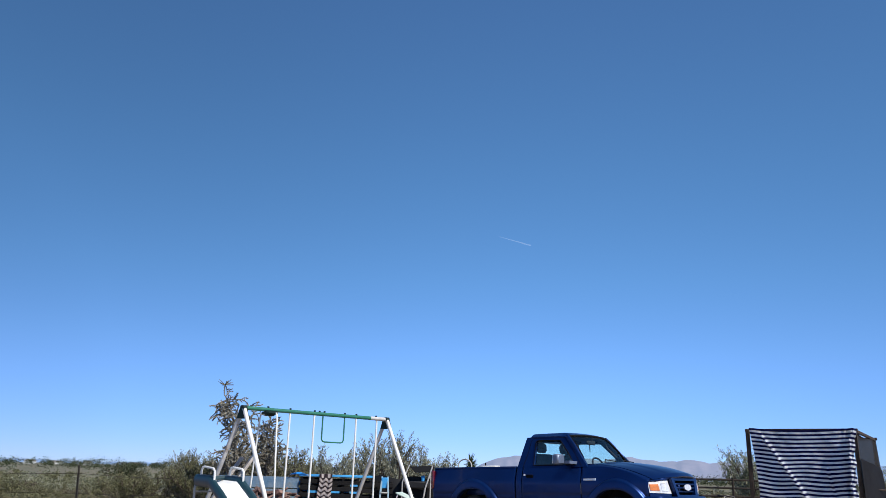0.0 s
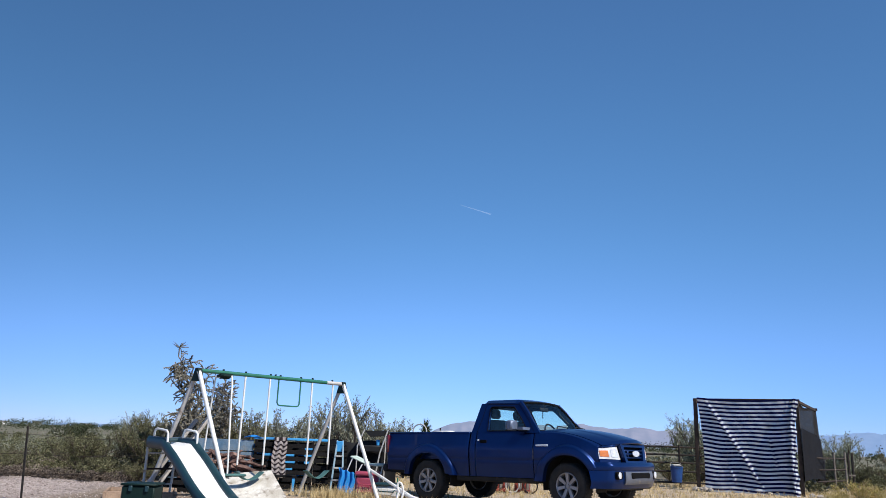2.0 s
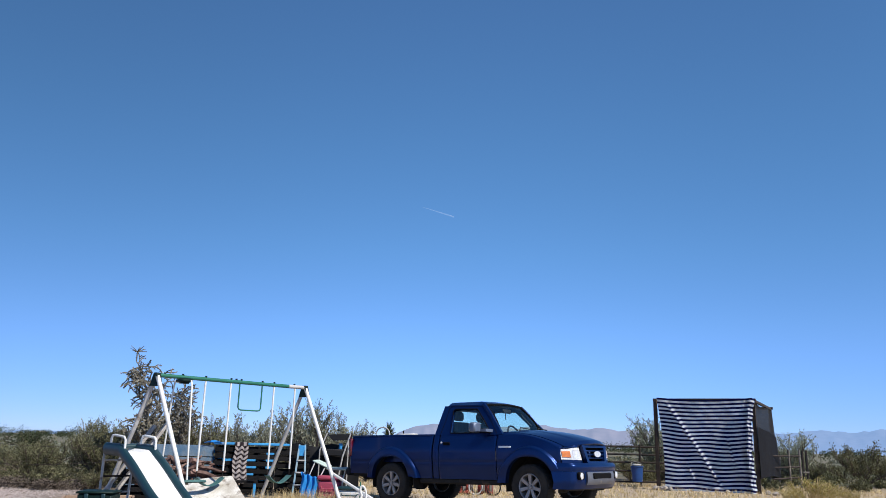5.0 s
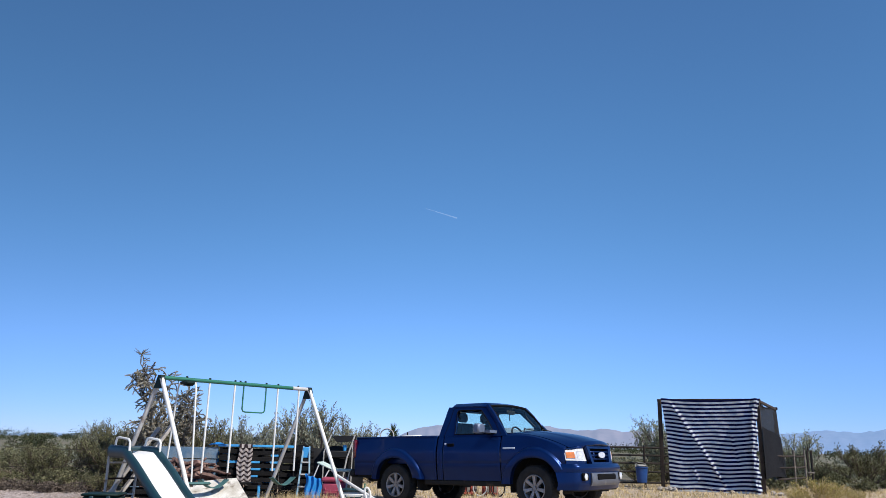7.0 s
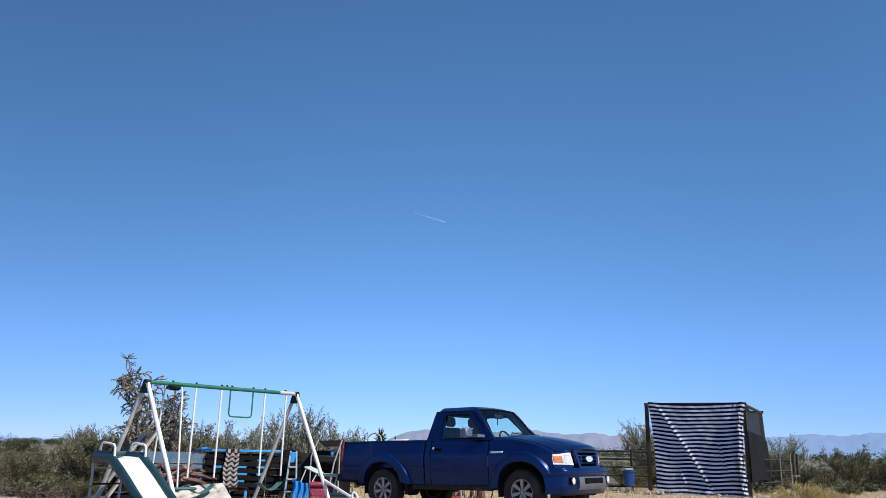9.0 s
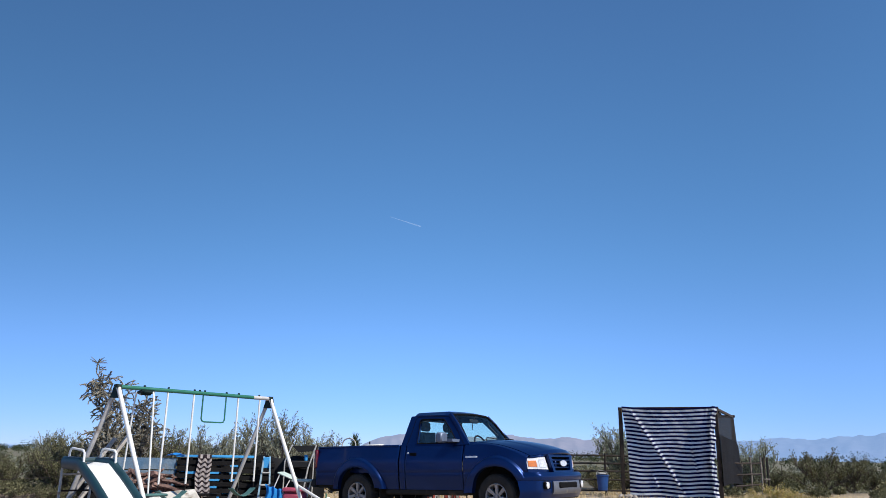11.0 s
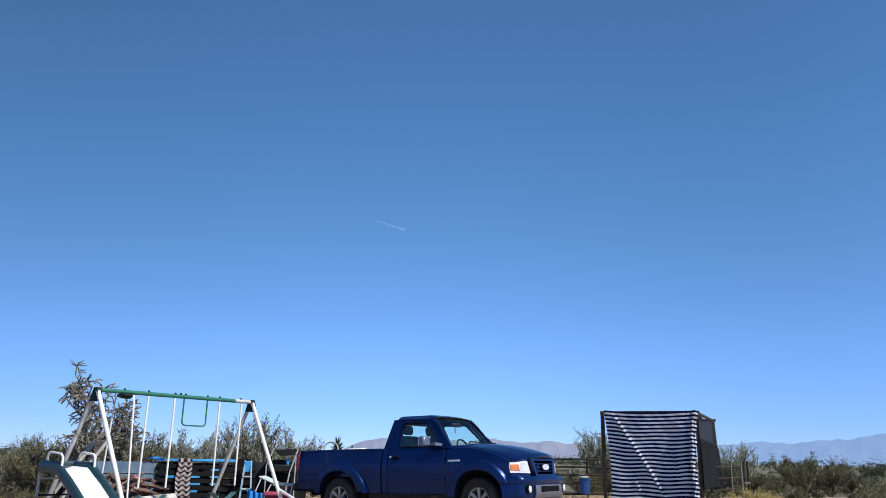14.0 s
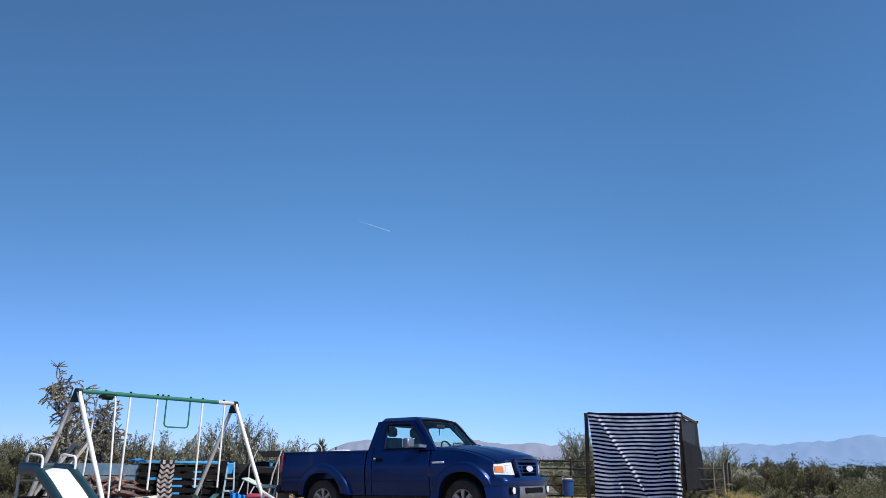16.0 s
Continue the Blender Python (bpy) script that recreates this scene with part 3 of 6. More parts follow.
    # bed
    part("bed_floor", Shape().box((-1.0, -0.69, 0.70), (0.88, 0.69, 0.73), 0.005), BLUE_PAINT, truck)
    part("bed_front_wall", Shape().box((0.85, -0.74, 0.72), (0.895, 0.74, 1.16), 0.01), BLUE_PAINT, truck)
    part("tailgate", Shape().box((-1.04, -0.70, 0.64), (-1.0, 0.70, 1.165), 0.015), BLUE_PAINT, truck, "closed dark blue tailgate")
    part("rear_bumper", Shape().box((-1.17, -0.80, 0.46), (-1.03, 0.80, 0.60), 0.03), BLACK_PLASTIC, truck, "black rear step bumper")
    part("tow_hitch", Shape().box((-1.30, -0.05, 0.38), (-1.0, 0.05, 0.46), 0.01).tube([(-1.26, 0, 0.44), (-1.26, 0, 0.56)], 0.028, 10), UNDERSIDE, truck)

    # roof and rear of the cab
    def roof(u, v):
        x, q = bend(1.005, 1.90, u), bend(-1, 1, v)
        rim = smoothstep((abs(q) - 0.80) / 0.20)
        z = 1.728 - 0.014 * q * q - 0.055 * rim - 0.035 * smoothstep((u - 0.80) / 0.20) - 0.06 * smoothstep((0.10 - u) / 0.10)
        return (x - 0.055 * q * q * smoothstep((u - 0.5) * 2), 0.622 * q, z)
    part("roof", Shape().grid(roof, 30, 28, thick=0.03), BLUE_PAINT, truck, "dark blue cab roof", smooth=60)
    back = Shape()
    bo, bi = [(-0.795, 1.15), (0.795, 1.15), (0.615, 1.655), (-0.615, 1.655)], [(-0.63, 1.25), (0.63, 1.25), (0.54, 1.585), (-0.54, 1.585)]

    def xb(z):
        return 0.935 + 0.075 * (z - 1.15) / 0.50
    for i in range(4):
        j = (i + 1) % 4
        back.prism([(xb(z), y, z) for y, z in (bo[i], bi[i], bi[j], bo[j])], (0.05, 0, 0))
    rear = part("cab_back", back, BLUE_PAINT, truck, smooth=20)
    rg = part("rear_window", Shape().prism([(xb(z) + 0.02, y, z) for y, z in bi], (0.004, 0, 0)), GLASS, rear, smooth=0)
    rg.visible_shadow = False
    part("cab_lower_back", Shape().box((0.92, -0.79, 0.45), (0.96, 0.79, 1.16), 0.01), BLUE_PAINT, truck)

    # windscreen, cowl, wipers
    def screen(u, v):
        q = bend(-1, 1, u)
        lo = Vector((2.40 - 0.19 * q * q, 0.715 * q, 1.19 + 0.012 * (1 - q * q)))
        hi = Vector((1.90 - 0.06 * q * q, 0.585 * q, 1.68 - 0.018 * q * q))
        return lo.lerp(hi, v) + Vector((0.02, 0, 0.02)) * math.sin(math.pi * v)
    ws = part("windscreen", Shape().grid(screen, 20, 8, thick=0.005), GLASS, truck, "clear windscreen with a dark border")
    ws.visible_shadow = False
    border = Shape().tube([screen(0.012, v / 6) for v in range(7)] + [screen(u / 10, 0.985) for u in range(11)] + [screen(0.988, 1 - v / 6) for v in range(7)], 0.020, 6)
    part("windscreen_seal", border, RECESS_SHADE_SEAL, ws)
    for s in (-1, 1):
        pill = [screen(0.5 + s * 0.505, v / 6) + Vector((-0.012, s * 0.016, 0.0)) for v in range(7)]
        part("windscreen_pillar", Shape().tube(pill, 0.034, 8), BLUE_PAINT, truck)

    def cowl(u, v):
        q = bend(-1, 1, u)
        return (2.39 - 0.19 * q * q + 0.12 * v, 0.73 * q, 1.178 + 0.012 * (1 - q * q) - 0.004 * v)
    part("cowl", Shape().grid(cowl, 16, 2, thick=0.02), BLACK_PLASTIC, truck)
    for y in (-0.50, 0.10):
        w = Shape().tube([(2.44, y + 0.02, 1.205), (2.35, y + 0.2, 1.275), (2.36, y + 0.50, 1.255)], 0.009, 5)
        part("wiper", w, BLACK_PLASTIC, truck)

    def hood(u, v):
        """A long dome with a raised middle that falls to the lamps at its front corners."""
        q = bend(-1, 1, v)
        x = bend(2.46 - 0.18 * q * q, 3.59 - 0.205 * abs(q) ** 2.4, u)
        mid = 1.228 - 0.20 * max(0.0, (x - 2.5) / 1.15) ** 1.7
        z = bend(mid, edge(x), abs(q) ** 2.6)
        z += 0.008 * smoothstep((0.60 - abs(q)) / 0.08) * smoothstep((1 - u) / 0.3)
        z -= 0.035 * smoothstep((u - 0.95) / 0.05) * smoothstep((1.0 - abs(q)) / 0.65)
        return (x, 0.735 * q * (1 - 0.035 * u), z)
    part("hood", Shape().grid(hood, 44, 44, thick=0.02), BLUE_PAINT, truck, "dark blue hood with a raised middle", smooth=60)

    # front end: grille wider at the top, with bars across and an oval in the middle
    front = Shape()
    ring_o = [(-0.43, 0.985), (0.43, 0.985), (0.345, 0.70), (-0.345, 0.70)]
    ring_i = [(-0.335, 0.945), (0.335, 0.945), (0.275, 0.735), (-0.275, 0.735)]
    for i in range(4):
        j = (i + 1) % 4
        front.prism([(3.475 + 0.19 * (0.985 - z), y, z) for y, z in (ring_o[i], ring_i[i], ring_i[j], ring_o[j])], (0.06, 0, 0))
    grille = part("grille", front, BLUE_PAINT, truck, "dark blue grille surround with black openings", smooth=20)
    part("grille_mesh", Shape().box((3.44, -0.36, 0.71), (3.475, 0.36, 0.96), 0.005), RECESS_SHADE_SEAL, grille)
    for z, h in ((0.893, 0.013), (0.838, 0.014), (0.783, 0.013)):
        part("grille_bar", Shape().box((3.478, -0.315, z - h), (3.552, 0.315, z + h), 0.009), BLUE_PAINT, grille)
    for s in (-1, 1):
        part("grille_bar", Shape().box((3.478, s * 0.19 - 0.02, 0.795), (3.550, s * 0.19 + 0.02, 0.885), 0.008), BLUE_PAINT, grille)
    oval = Shape().lathe([(0.0, 0.0), (0.94, 0.0), (1.0, 0.12), (1.0, 0.4), (0.0, 0.4)], 28, pose(3.575, 0, 0.846, 0, 0, 90) @ Matrix.Diagonal((0.115, -0.05, 0.046, 1)))
    part("grille_badge", oval, BADGE, grille, "plain silver oval badge")
    for s in (-1, 1):
        def lampskin(u, v, s=s):
            y = bend(bend(0.40, 0.455, v), 0.80, u)
            return (3.515 - 0.15 * u ** 2.2 - 0.03 * v, s * y, bend(0.752 + 0.012 * u, 0.948 - 0.016 * u, v))

        def flipped(u, v, s=s):
            return lampskin(1 - u, v)
        lamp = part("headlamp", Shape().grid(lampskin if s > 0 else flipped, 12, 8, thick=0.05), LENS, truck, "clear wrap-round headlamp")

        def amber(u, v, s=s):
            x, y, z = lampskin(bend(0.63, 0.96, u if s > 0 else 1 - u), bend(0.20, 0.72, v))
            return (x + 0.006, y + s * 0.006, z)
        part("turn_signal", Shape().grid(amber, 6, 4, thick=0.01), AMBER, lamp, "amber turn signal")

        def reflector(u, v, s=s):
            x, y, z = lampskin(bend(0.14, 0.52, u if s > 0 else 1 - u), bend(0.16, 0.80, v))
            return (x + 0.004 - 0.012 * math.sin(math.pi * u) * math.sin(math.pi * v), y, z)
        part("reflector", Shape().grid(reflector, 6, 6, thick=0.006), BADGE, lamp, "bright reflector bowl")

        def header(u, v, s=s):
            w = u if s > 0 else 1 - u
            low, q = Vector(lampskin(w, 1.0)), bend(0.44, 0.80, w) / 0.709
            high = Vector(hood(1.0, 0.5 + 0.5 * s * min(1.0, q)))
            return low.lerp(high, v) + Vector((0.012 * (1 - v), 0, bend(0.004, -0.006, v)))
        part("header_panel", Shape().grid(header, 12, 3, thick=0.04), BLUE_PAINT, truck)

        def chin(u, v, s=s):
            x, y, z = lampskin(u if s > 0 else 1 - u, 0.0)
            return (x + 0.005, y, bend(0.70, z - 0.004, v))
        part("lamp_filler", Shape().grid(chin, 12, 3, thick=0.04), BLUE_PAINT, truck)

    def bumper(z0, z1, deep, name, mats, label, span=0.875, out=0.0, thick=0.10):
        def fn(u, v):
            q = bend(-1, 1, u) * span / 0.875
            z = bend(z0, z1, v)
            turn = smoothstep((abs(q) - 0.84) / 0.16) ** 1.5
            x = 3.632 + out - 0.15 * abs(q) ** 3 - (0.19 + 0.24 * (z - 0.30)) * turn + deep * math.sin(math.pi * v) - 0.03 * smoothstep((z - 0.66) / 0.06) - 0.05 * smoothstep((0.44 - z) / 0.14)
            return (x, 0.885 * q, z)
        return part(name, Shape().grid(fn, 40, 10, thick=thick), mats, truck, label, smooth=60)
    bumper(0.592, 0.712, 0.012, "front_bumper", BLUE_PAINT, "dark blue upper front bumper")
    bumper(0.325, 0.588, 0.0, "bumper_corner", BLUE_PAINT, "dark blue lower bumper")
    low = bumper(0.385, 0.578, 0.010, "bumper_valance", VALANCE, "silver grey lower bumper with a dark air intake", 0.47, 0.020)
    # solid near-black boxes give the intake and fog openings their shade
    part("air_intake", Shape().box((3.58, -0.325, 0.465), (3.672, 0.325, 0.560), 0.02), RECESS_SHADE_SEAL, low)
    for s in (-1, 1):
        part("fog_recess", Shape().box((3.50, s * 0.60 - 0.09, 0.462), (3.612, s * 0.60 + 0.09, 0.578), 0.02), RECESS_SHADE_SEAL, low)
        part("fog_lamp", Shape().lathe([(0.0, -0.03), (0.05, -0.02), (0.055, 0.02), (0.0, 0.02)], 16, pose(3.598, s * 0.625, 0.52, 0, 0, 90)), LENS, low)
        for x0, x1, z1 in ((-1.0, -0.47, 0.8), (0.48, 0.90, 0.8), (3.28, 3.42, 0.68)):
            part("inner_panel", Shape().box((x0, s * 0.74 - 0.01, 0.45), (x1, s * 0.74 + 0.01, z1), 0.004), UNDERSIDE, truck)
    part("front_apron", Shape().box((3.28, -0.70, 0.30), (3.52, 0.70, 0.36), 0.03), BLACK_PLASTIC, truck)
    part("radiator_wall", Shape().box((3.28, -0.58, 0.42), (3.34, 0.58, 0.98), 0.01), BLACK_PLASTIC, truck)

    # chassis
    ch = Shape()
    for s in (-1, 1):
        ch.box((-1.0, s * 0.42 - 0.04, 0.40), (3.35, s * 0.42 + 0.04, 0.52), 0.01)
    ch.box((0.9, -0.72, 0.40), (2.3, 0.72, 0.47), 0.02).box((-0.05, -0.7, HUB - 0.04), (0.05, 0.7, HUB + 0.04), 0.02).box((2.3, -0.40, 0.42), (3.3, 0.40, 0.9), 0.02)
    ch.lathe([(0.0, -0.12), (0.13, -0.08), (0.13, 0.08), (0.0, 0.12)], 14, pose(0, 0, HUB)).tube([(-0.9, -0.5, 0.42), (0.2, -0.5, 0.40), (1.0, -0.35, 0.38), (2.4, -0.3, 0.38)], 0.035, 8)
    part("chassis", ch, UNDERSIDE, truck, "sooty black chassis, axles and exhaust")
    for a in AXLES:
        for s in (-1, 1):
            def liner(u, v, a=a, s=s):
                w = math.pi * bend(-0.05, 1.05, u)
                return (a + 0.475 * math.cos(w), s * bend(0.50, 0.80, v), HUB + 0.52 * math.sin(w))
            part("wheel_liner", Shape().grid(liner, 16, 2, thick=0.01), UNDERSIDE, truck)

    # cabin
    part("cabin_floor", Shape().box((0.92, -0.74, 0.48), (2.32, 0.74, 0.60), 0.01), DARK_CLOTH, truck)
    part("dashboard", Shape().box((1.95, -0.70, 0.90), (2.33, 0.70, 1.18), 0.06), BLACK_PLASTIC, truck)
    for y in (-0.36, 0.36):
        seat = Shape().box((1.10, y - 0.25, 0.62), (1.62, y + 0.25, 0.80), 0.05)
        part("seat", seat, DARK_CLOTH, truck, "dark grey cloth seat")
        part("seat_back", Shape().box((0, -0.25, 0), (0.14, 0.25, 0.62), 0.05, pose(1.19, y, 0.76, 0, -9, 0)), DARK_CLOTH, truck)
        part("headrest", Shape().box((0, -0.13, 0), (0.10, 0.13, 0.17), 0.04, pose(1.08, y, 1.40, 0, -6, 0)), DARK_CLOTH, truck)
    ring = [Vector((0, 0.19 * math.cos(k * math.pi / 12), 0.19 * math.sin(k * math.pi / 12))) for k in range(24)]
    wheel_m = pose(1.84, 0.36, 1.16, 0, -25, 0)
    part("steering_wheel", Shape().tube([wheel_m @ p for p in ring], 0.016, 6, closed=True).tube([wheel_m @ Vector((0, -0.18, 0)), wheel_m @ Vector((0, 0.18, 0))], 0.02, 6).tube([wheel_m @ Vector((0, 0, 0)), (2.1, 0.36, 1.0)], 0.03, 6), BLACK_PLASTIC, truck)
    part("rear_view_mirror", Shape().box((1.88, -0.13, 1.53), (1.92, 0.13, 1.60), 0.015).tube([(1.90, 0, 1.56), (1.93, 0, 1.65)], 0.012, 6).tube([(1.89, -0.02, 1.54), (1.89, -0.02, 1.42)], 0.008, 5), BLACK_PLASTIC, truck)
    part("grab_handle", Shape().tube([(1.84, 0.585, 1.58), (1.88, 0.58, 1.50), (2.00, 0.61, 1.37), (2.03, 0.63, 1.34)], 0.014, 6), BLACK_PLASTIC, truck)

    # wheels
    tyre = Shape().lathe([(0.215, -0.10), (0.24, -0.118), (0.30, -0.122), (0.343, -0.112), (0.360, -0.090), (0.365, -0.05), (0.365, 0.05), (0.360, 0.09), (0.343, 0.112), (0.30, 0.122), (0.24, 0.118), (0.215, 0.10), (0.215, -0.10)], 40)
    for k in range(44):
        w = k * 2 * math.pi / 44
        for y in (-0.075, 0.0, 0.075):
            tyre.box((0.358, y - 0.03, -0.016), (0.3668, y + 0.03, 0.016), 0.003, Matrix.Rotation(w + (0.07 if y else 0), 4, "Y"))
    tyre_me = tyre.mesh("tyre", RUBBER, 35)
    rim = Shape().lathe([(0.216, -0.105), (0.206, -0.112), (0.196, -0.10), (0.190, -0.03), (0.190, 0.09), (0.216, 0.10)], 36)
    rim.lathe([(0.0, -0.075), (0.062, -0.075), (0.072, -0.06), (0.072, 0.0), (0.0, 0.0)], 20).lathe([(0.0, -0.092), (0.03, -0.09), (0.034, -0.07)], 14)
    for k in range(7):
        w = k * 2 * math.pi / 7 + 0.2
        rim.prism([Matrix.Rotation(w, 4, "Y") @ Vector(p) for p in ((0.05, -0.084, -0.022), (0.198, -0.100, -0.030), (0.198, -0.100, 0.030), (0.05, -0.084, 0.022))], (0, 0.04, 0))
    rim_me = rim.mesh("rim", ALLOY, 30)
    disc_me = Shape().lathe([(0.0, 0.03), (0.19, 0.03), (0.19, 0.05), (0.0, 0.05)], 24).mesh("brake_disc", UNDERSIDE)
    for a in AXLES:
        for s in (-1, 1):
            hub = part("wheel", tyre_me, None, truck, "black tyre on a seven-spoke silver wheel", m=pose(a, s * 0.752, HUB, 0, 0, (0 if s < 0 else 180) + (0 if a == 0 else -4)) @ Matrix.Diagonal((0.95, 1, 0.95, 1)))
            part("rim", rim_me, None, hub, "dusty silver seven-spoke rim")
            part("brake_disc", disc_me, None, hub)
    return truck


TRUCK_POSE = pose(-0.229, 14.73, 0.003, 0, -1.565, -37.05)
build_truck(TRUCK_POSE)



# ---- swing set with slide (local: x along the top bar, y away from the slide's foot) ----
def build_swing_set(m):
    ss = thing("swing_set", m, "white and green metal swing set with a plastic slide on gravel", "swing set")
    LONG, TALL = 2.96, 1.98
    part("top_bar", Shape().tube([(0.03, 0, TALL), (LONG - 0.36, 0, TALL)], 0.033, 12), GREEN_TUBE, ss, "dark green top bar")
    part("bar_end", Shape().tube([(LONG - 0.37, 0, TALL), (LONG + 0.03, 0, TALL)], 0.034, 12), GREY_TUBE, ss, "bar end with peeling white paint")
    for x, out in ((0.06, 0.25), (LONG, 0.22)):
        # back legs take the greyer enamel in place of shade
        for y, mat in ((-0.95, WHITE_TUBE), (0.82, GREY_TUBE)):
            leg = Shape().tube([(x, 0.03 * (1 if y > 0 else -1), TALL - 0.02), (x + (out if y < 0 else -out), y, -0.03)], 0.034, 10)
            part("leg", leg, mat, ss, "white enamelled leg" if y < 0 else "white leg greyed for shade, with worn spots")
        cap = Shape()
        cap.prism([(x - 0.036, -0.045, TALL + 0.038), (x - 0.036, 0.045, TALL + 0.038), (x - 0.036 - out * 0.1, 0.095, TALL - 0.17), (x - 0.036 + out * 0.1, -0.095, TALL - 0.17)], (0.072, 0, 0))
        part("corner_bracket", cap, DEEP_GREEN, ss, "dark green plastic corner bracket")
    for k in (0.92, 1.40, 1.50, 1.60, 2.03, 2.28, 2.72, 0.5):
        part("bolt", Shape().lathe([(0.0, -0.016), (0.018, -0.012), (0.018, 0.02), (0.0, 0.02)], 8, pose(k, 0, TALL + 0.035, 90)), DEEP_GREEN, ss)
    # belt swings on tube-covered chains
    for a, b, low in ((0.92, 1.40, 0.42), (2.28, 2.74, 0.44)):
        seat = Shape().grid(lambda u, v: (bend(a, b, u), bend(-0.07, 0.07, v), low - 0.13 * math.sin(math.pi * u)), 14, 3, thick=0.012)
        sw = part("swing_seat", seat, TEAL, ss, "faded teal rubber belt seat")
        for x in (a, b):
            part("chain_sleeve", Shape().tube([(x, 0, TALL - 0.03), (x, 0, low + 0.10)], 0.016, 8), WHITE_TUBE, sw, "white plastic chain sleeve")
            part("chain_end", Shape().tube([(x, 0, low + 0.12), (x, 0, low - 0.01)], 0.008, 5), RUSTY, sw)
            part("chain_end", Shape().tube([(x, 0, TALL), (x, 0, TALL - 0.05)], 0.008, 5), RUSTY, sw)
    # trapeze
    tr = [(1.575, 0, TALL - 0.03), (1.575, 0, 1.56), (1.60, 0, 1.525), (1.64, 0, 1.515), (1.97, 0, 1.515), (2.01, 0, 1.525), (2.03, 0, 1.56), (2.03, 0, TALL - 0.03)]
    part("trapeze", Shape().tube(tr, 0.013, 8), GREEN_TUBE, ss, "dark green trapeze bar")
    # glider on four rods under its own bracket
    br = Shape().prism([(0.42, -0.03, TALL + 0.01), (0.47, -0.03, TALL - 0.10), (0.60, -0.03, TALL - 0.10), (0.68, -0.03, TALL + 0.01)], (0, 0.06, 0)).box((0.44, -0.12, TALL - 0.075), (0.63, 0.12, TALL - 0.03), 0.015)
    part("glider_bracket", br, DEEP_GREEN, ss, "dark green glider bracket")
    for x in (0.46, 0.58):
        for y in (-0.16, 0.16):
            rod = Shape().tube([(x, y * 0.9, TALL - 0.05), (x, y * 1.1, TALL - 0.15), (x, y * 2.0, 0.36)], 0.014, 8)
            if (x < 0.5) == (y > 0):
                part("glider_rod", rod, WHITE_TUBE, ss, "white glider rod")
    part("glider_beam", Shape().tube([(0.50, -0.55, 0.36), (0.50, 0.55, 0.36)], 0.022, 8).tube([(0.36, 0.32, 0.36), (0.66, 0.32, 0.36)], 0.014, 6).tube([(0.36, -0.32, 0.36), (0.66, -0.32, 0.36)], 0.014, 6), GREY_TUBE, ss)
    for y in (-0.48, 0.48):
        part("glider_seat", Shape().box((0.28, y - 0.09, 0.37), (0.78, y + 0.09, 0.41), 0.02), TEAL, ss, "faded teal glider seat")

    # slide beside the first leg frame
    X0, X1 = SLIDE_X
    START, FLAT, RUN, HIGH = SLIDE_Y

    def course(u):
        """y and z along the slide."""
        if u < 0.13:
            q = u / 0.13
            return START - FLAT * q, HIGH - 0.012 * q * q
        q = (u - 0.13) / 0.87
        return START - FLAT - RUN * q, 0.10 + (HIGH - 0.10) * (1 - (0.42 * smoothstep(q) + 0.58 * q)) - 0.03 * smoothstep(q * 5) * (1 - q)
    bed = Shape().grid(lambda u, v: (bend(X0 + 0.035, X1 - 0.035, v), course(u)[0], course(u)[1] - 0.07 + 0.05 * (2 * v - 1) ** 4), 40, 12, thick=0.012)
    slide = part("slide_bed", bed, SLIDE_WHITE, ss, "smooth white plastic slide bed")
    for x, s in ((X0, -1), (X1, 1)):
        def wall(u, v, x=x, s=s):
            y, z = course(u)
            w = 2 * math.pi * v
            lean = (0.045 if s < 0 else 0.062) * math.cos(w)
            return (x + lean + (0.012 if s > 0 else 0), y, z - 0.045 + 0.09 * math.sin(w) + (0.01 if s < 0 else 0))
        part("slide_wall", Shape().grid(wall, 40, 12), GREEN_PLASTIC, slide, "dark green rolled slide wall", smooth=60)
        hy = START - 0.19
        hand = [(x, hy + 0.05, HIGH - 0.05), (x, hy + 0.04, HIGH + 0.11), (x, hy + 0.01, HIGH + 0.155), (x, hy - 0.05, HIGH + 0.165), (x, hy - 0.36, HIGH + 0.14), (x, hy - 0.41, HIGH + 0.10), (x, hy - 0.42, HIGH - 0.04)]
        part("hand_rail", Shape().tube(hand, 0.017, 8), WHITE_TUBE, ss, "white looped hand rail")
        part("slide_leg", Shape().tube([(x, START + 0.02, HIGH - 0.06), (x - 0.02 * s, START + 0.06, -0.03)], 0.02, 8), GREY_TUBE, ss, "grey slide leg")
    part("slide_lip", Shape().tube([(X0, START - 0.02, HIGH + 0.0), (X1, START - 0.02, HIGH + 0.0)], 0.035, 10), GREEN_PLASTIC, slide)
    for z in (0.22, 0.45, 0.68):
        part("ladder_rung", Shape().tube([(X0, START + 0.05, z), (X1, START + 0.05, z)], 0.014, 6), RUSTY if z == 0.45 else GREY_TUBE, ss)
    return ss


SLIDE_X, SLIDE_Y = (-0.54, -0.07), (0.14, 0.46, 1.54, 0.885)
SWING_POSE = pose(-4.44, 12.10, 0, 0, 0, 47.02)
build_swing_set(SWING_POSE)



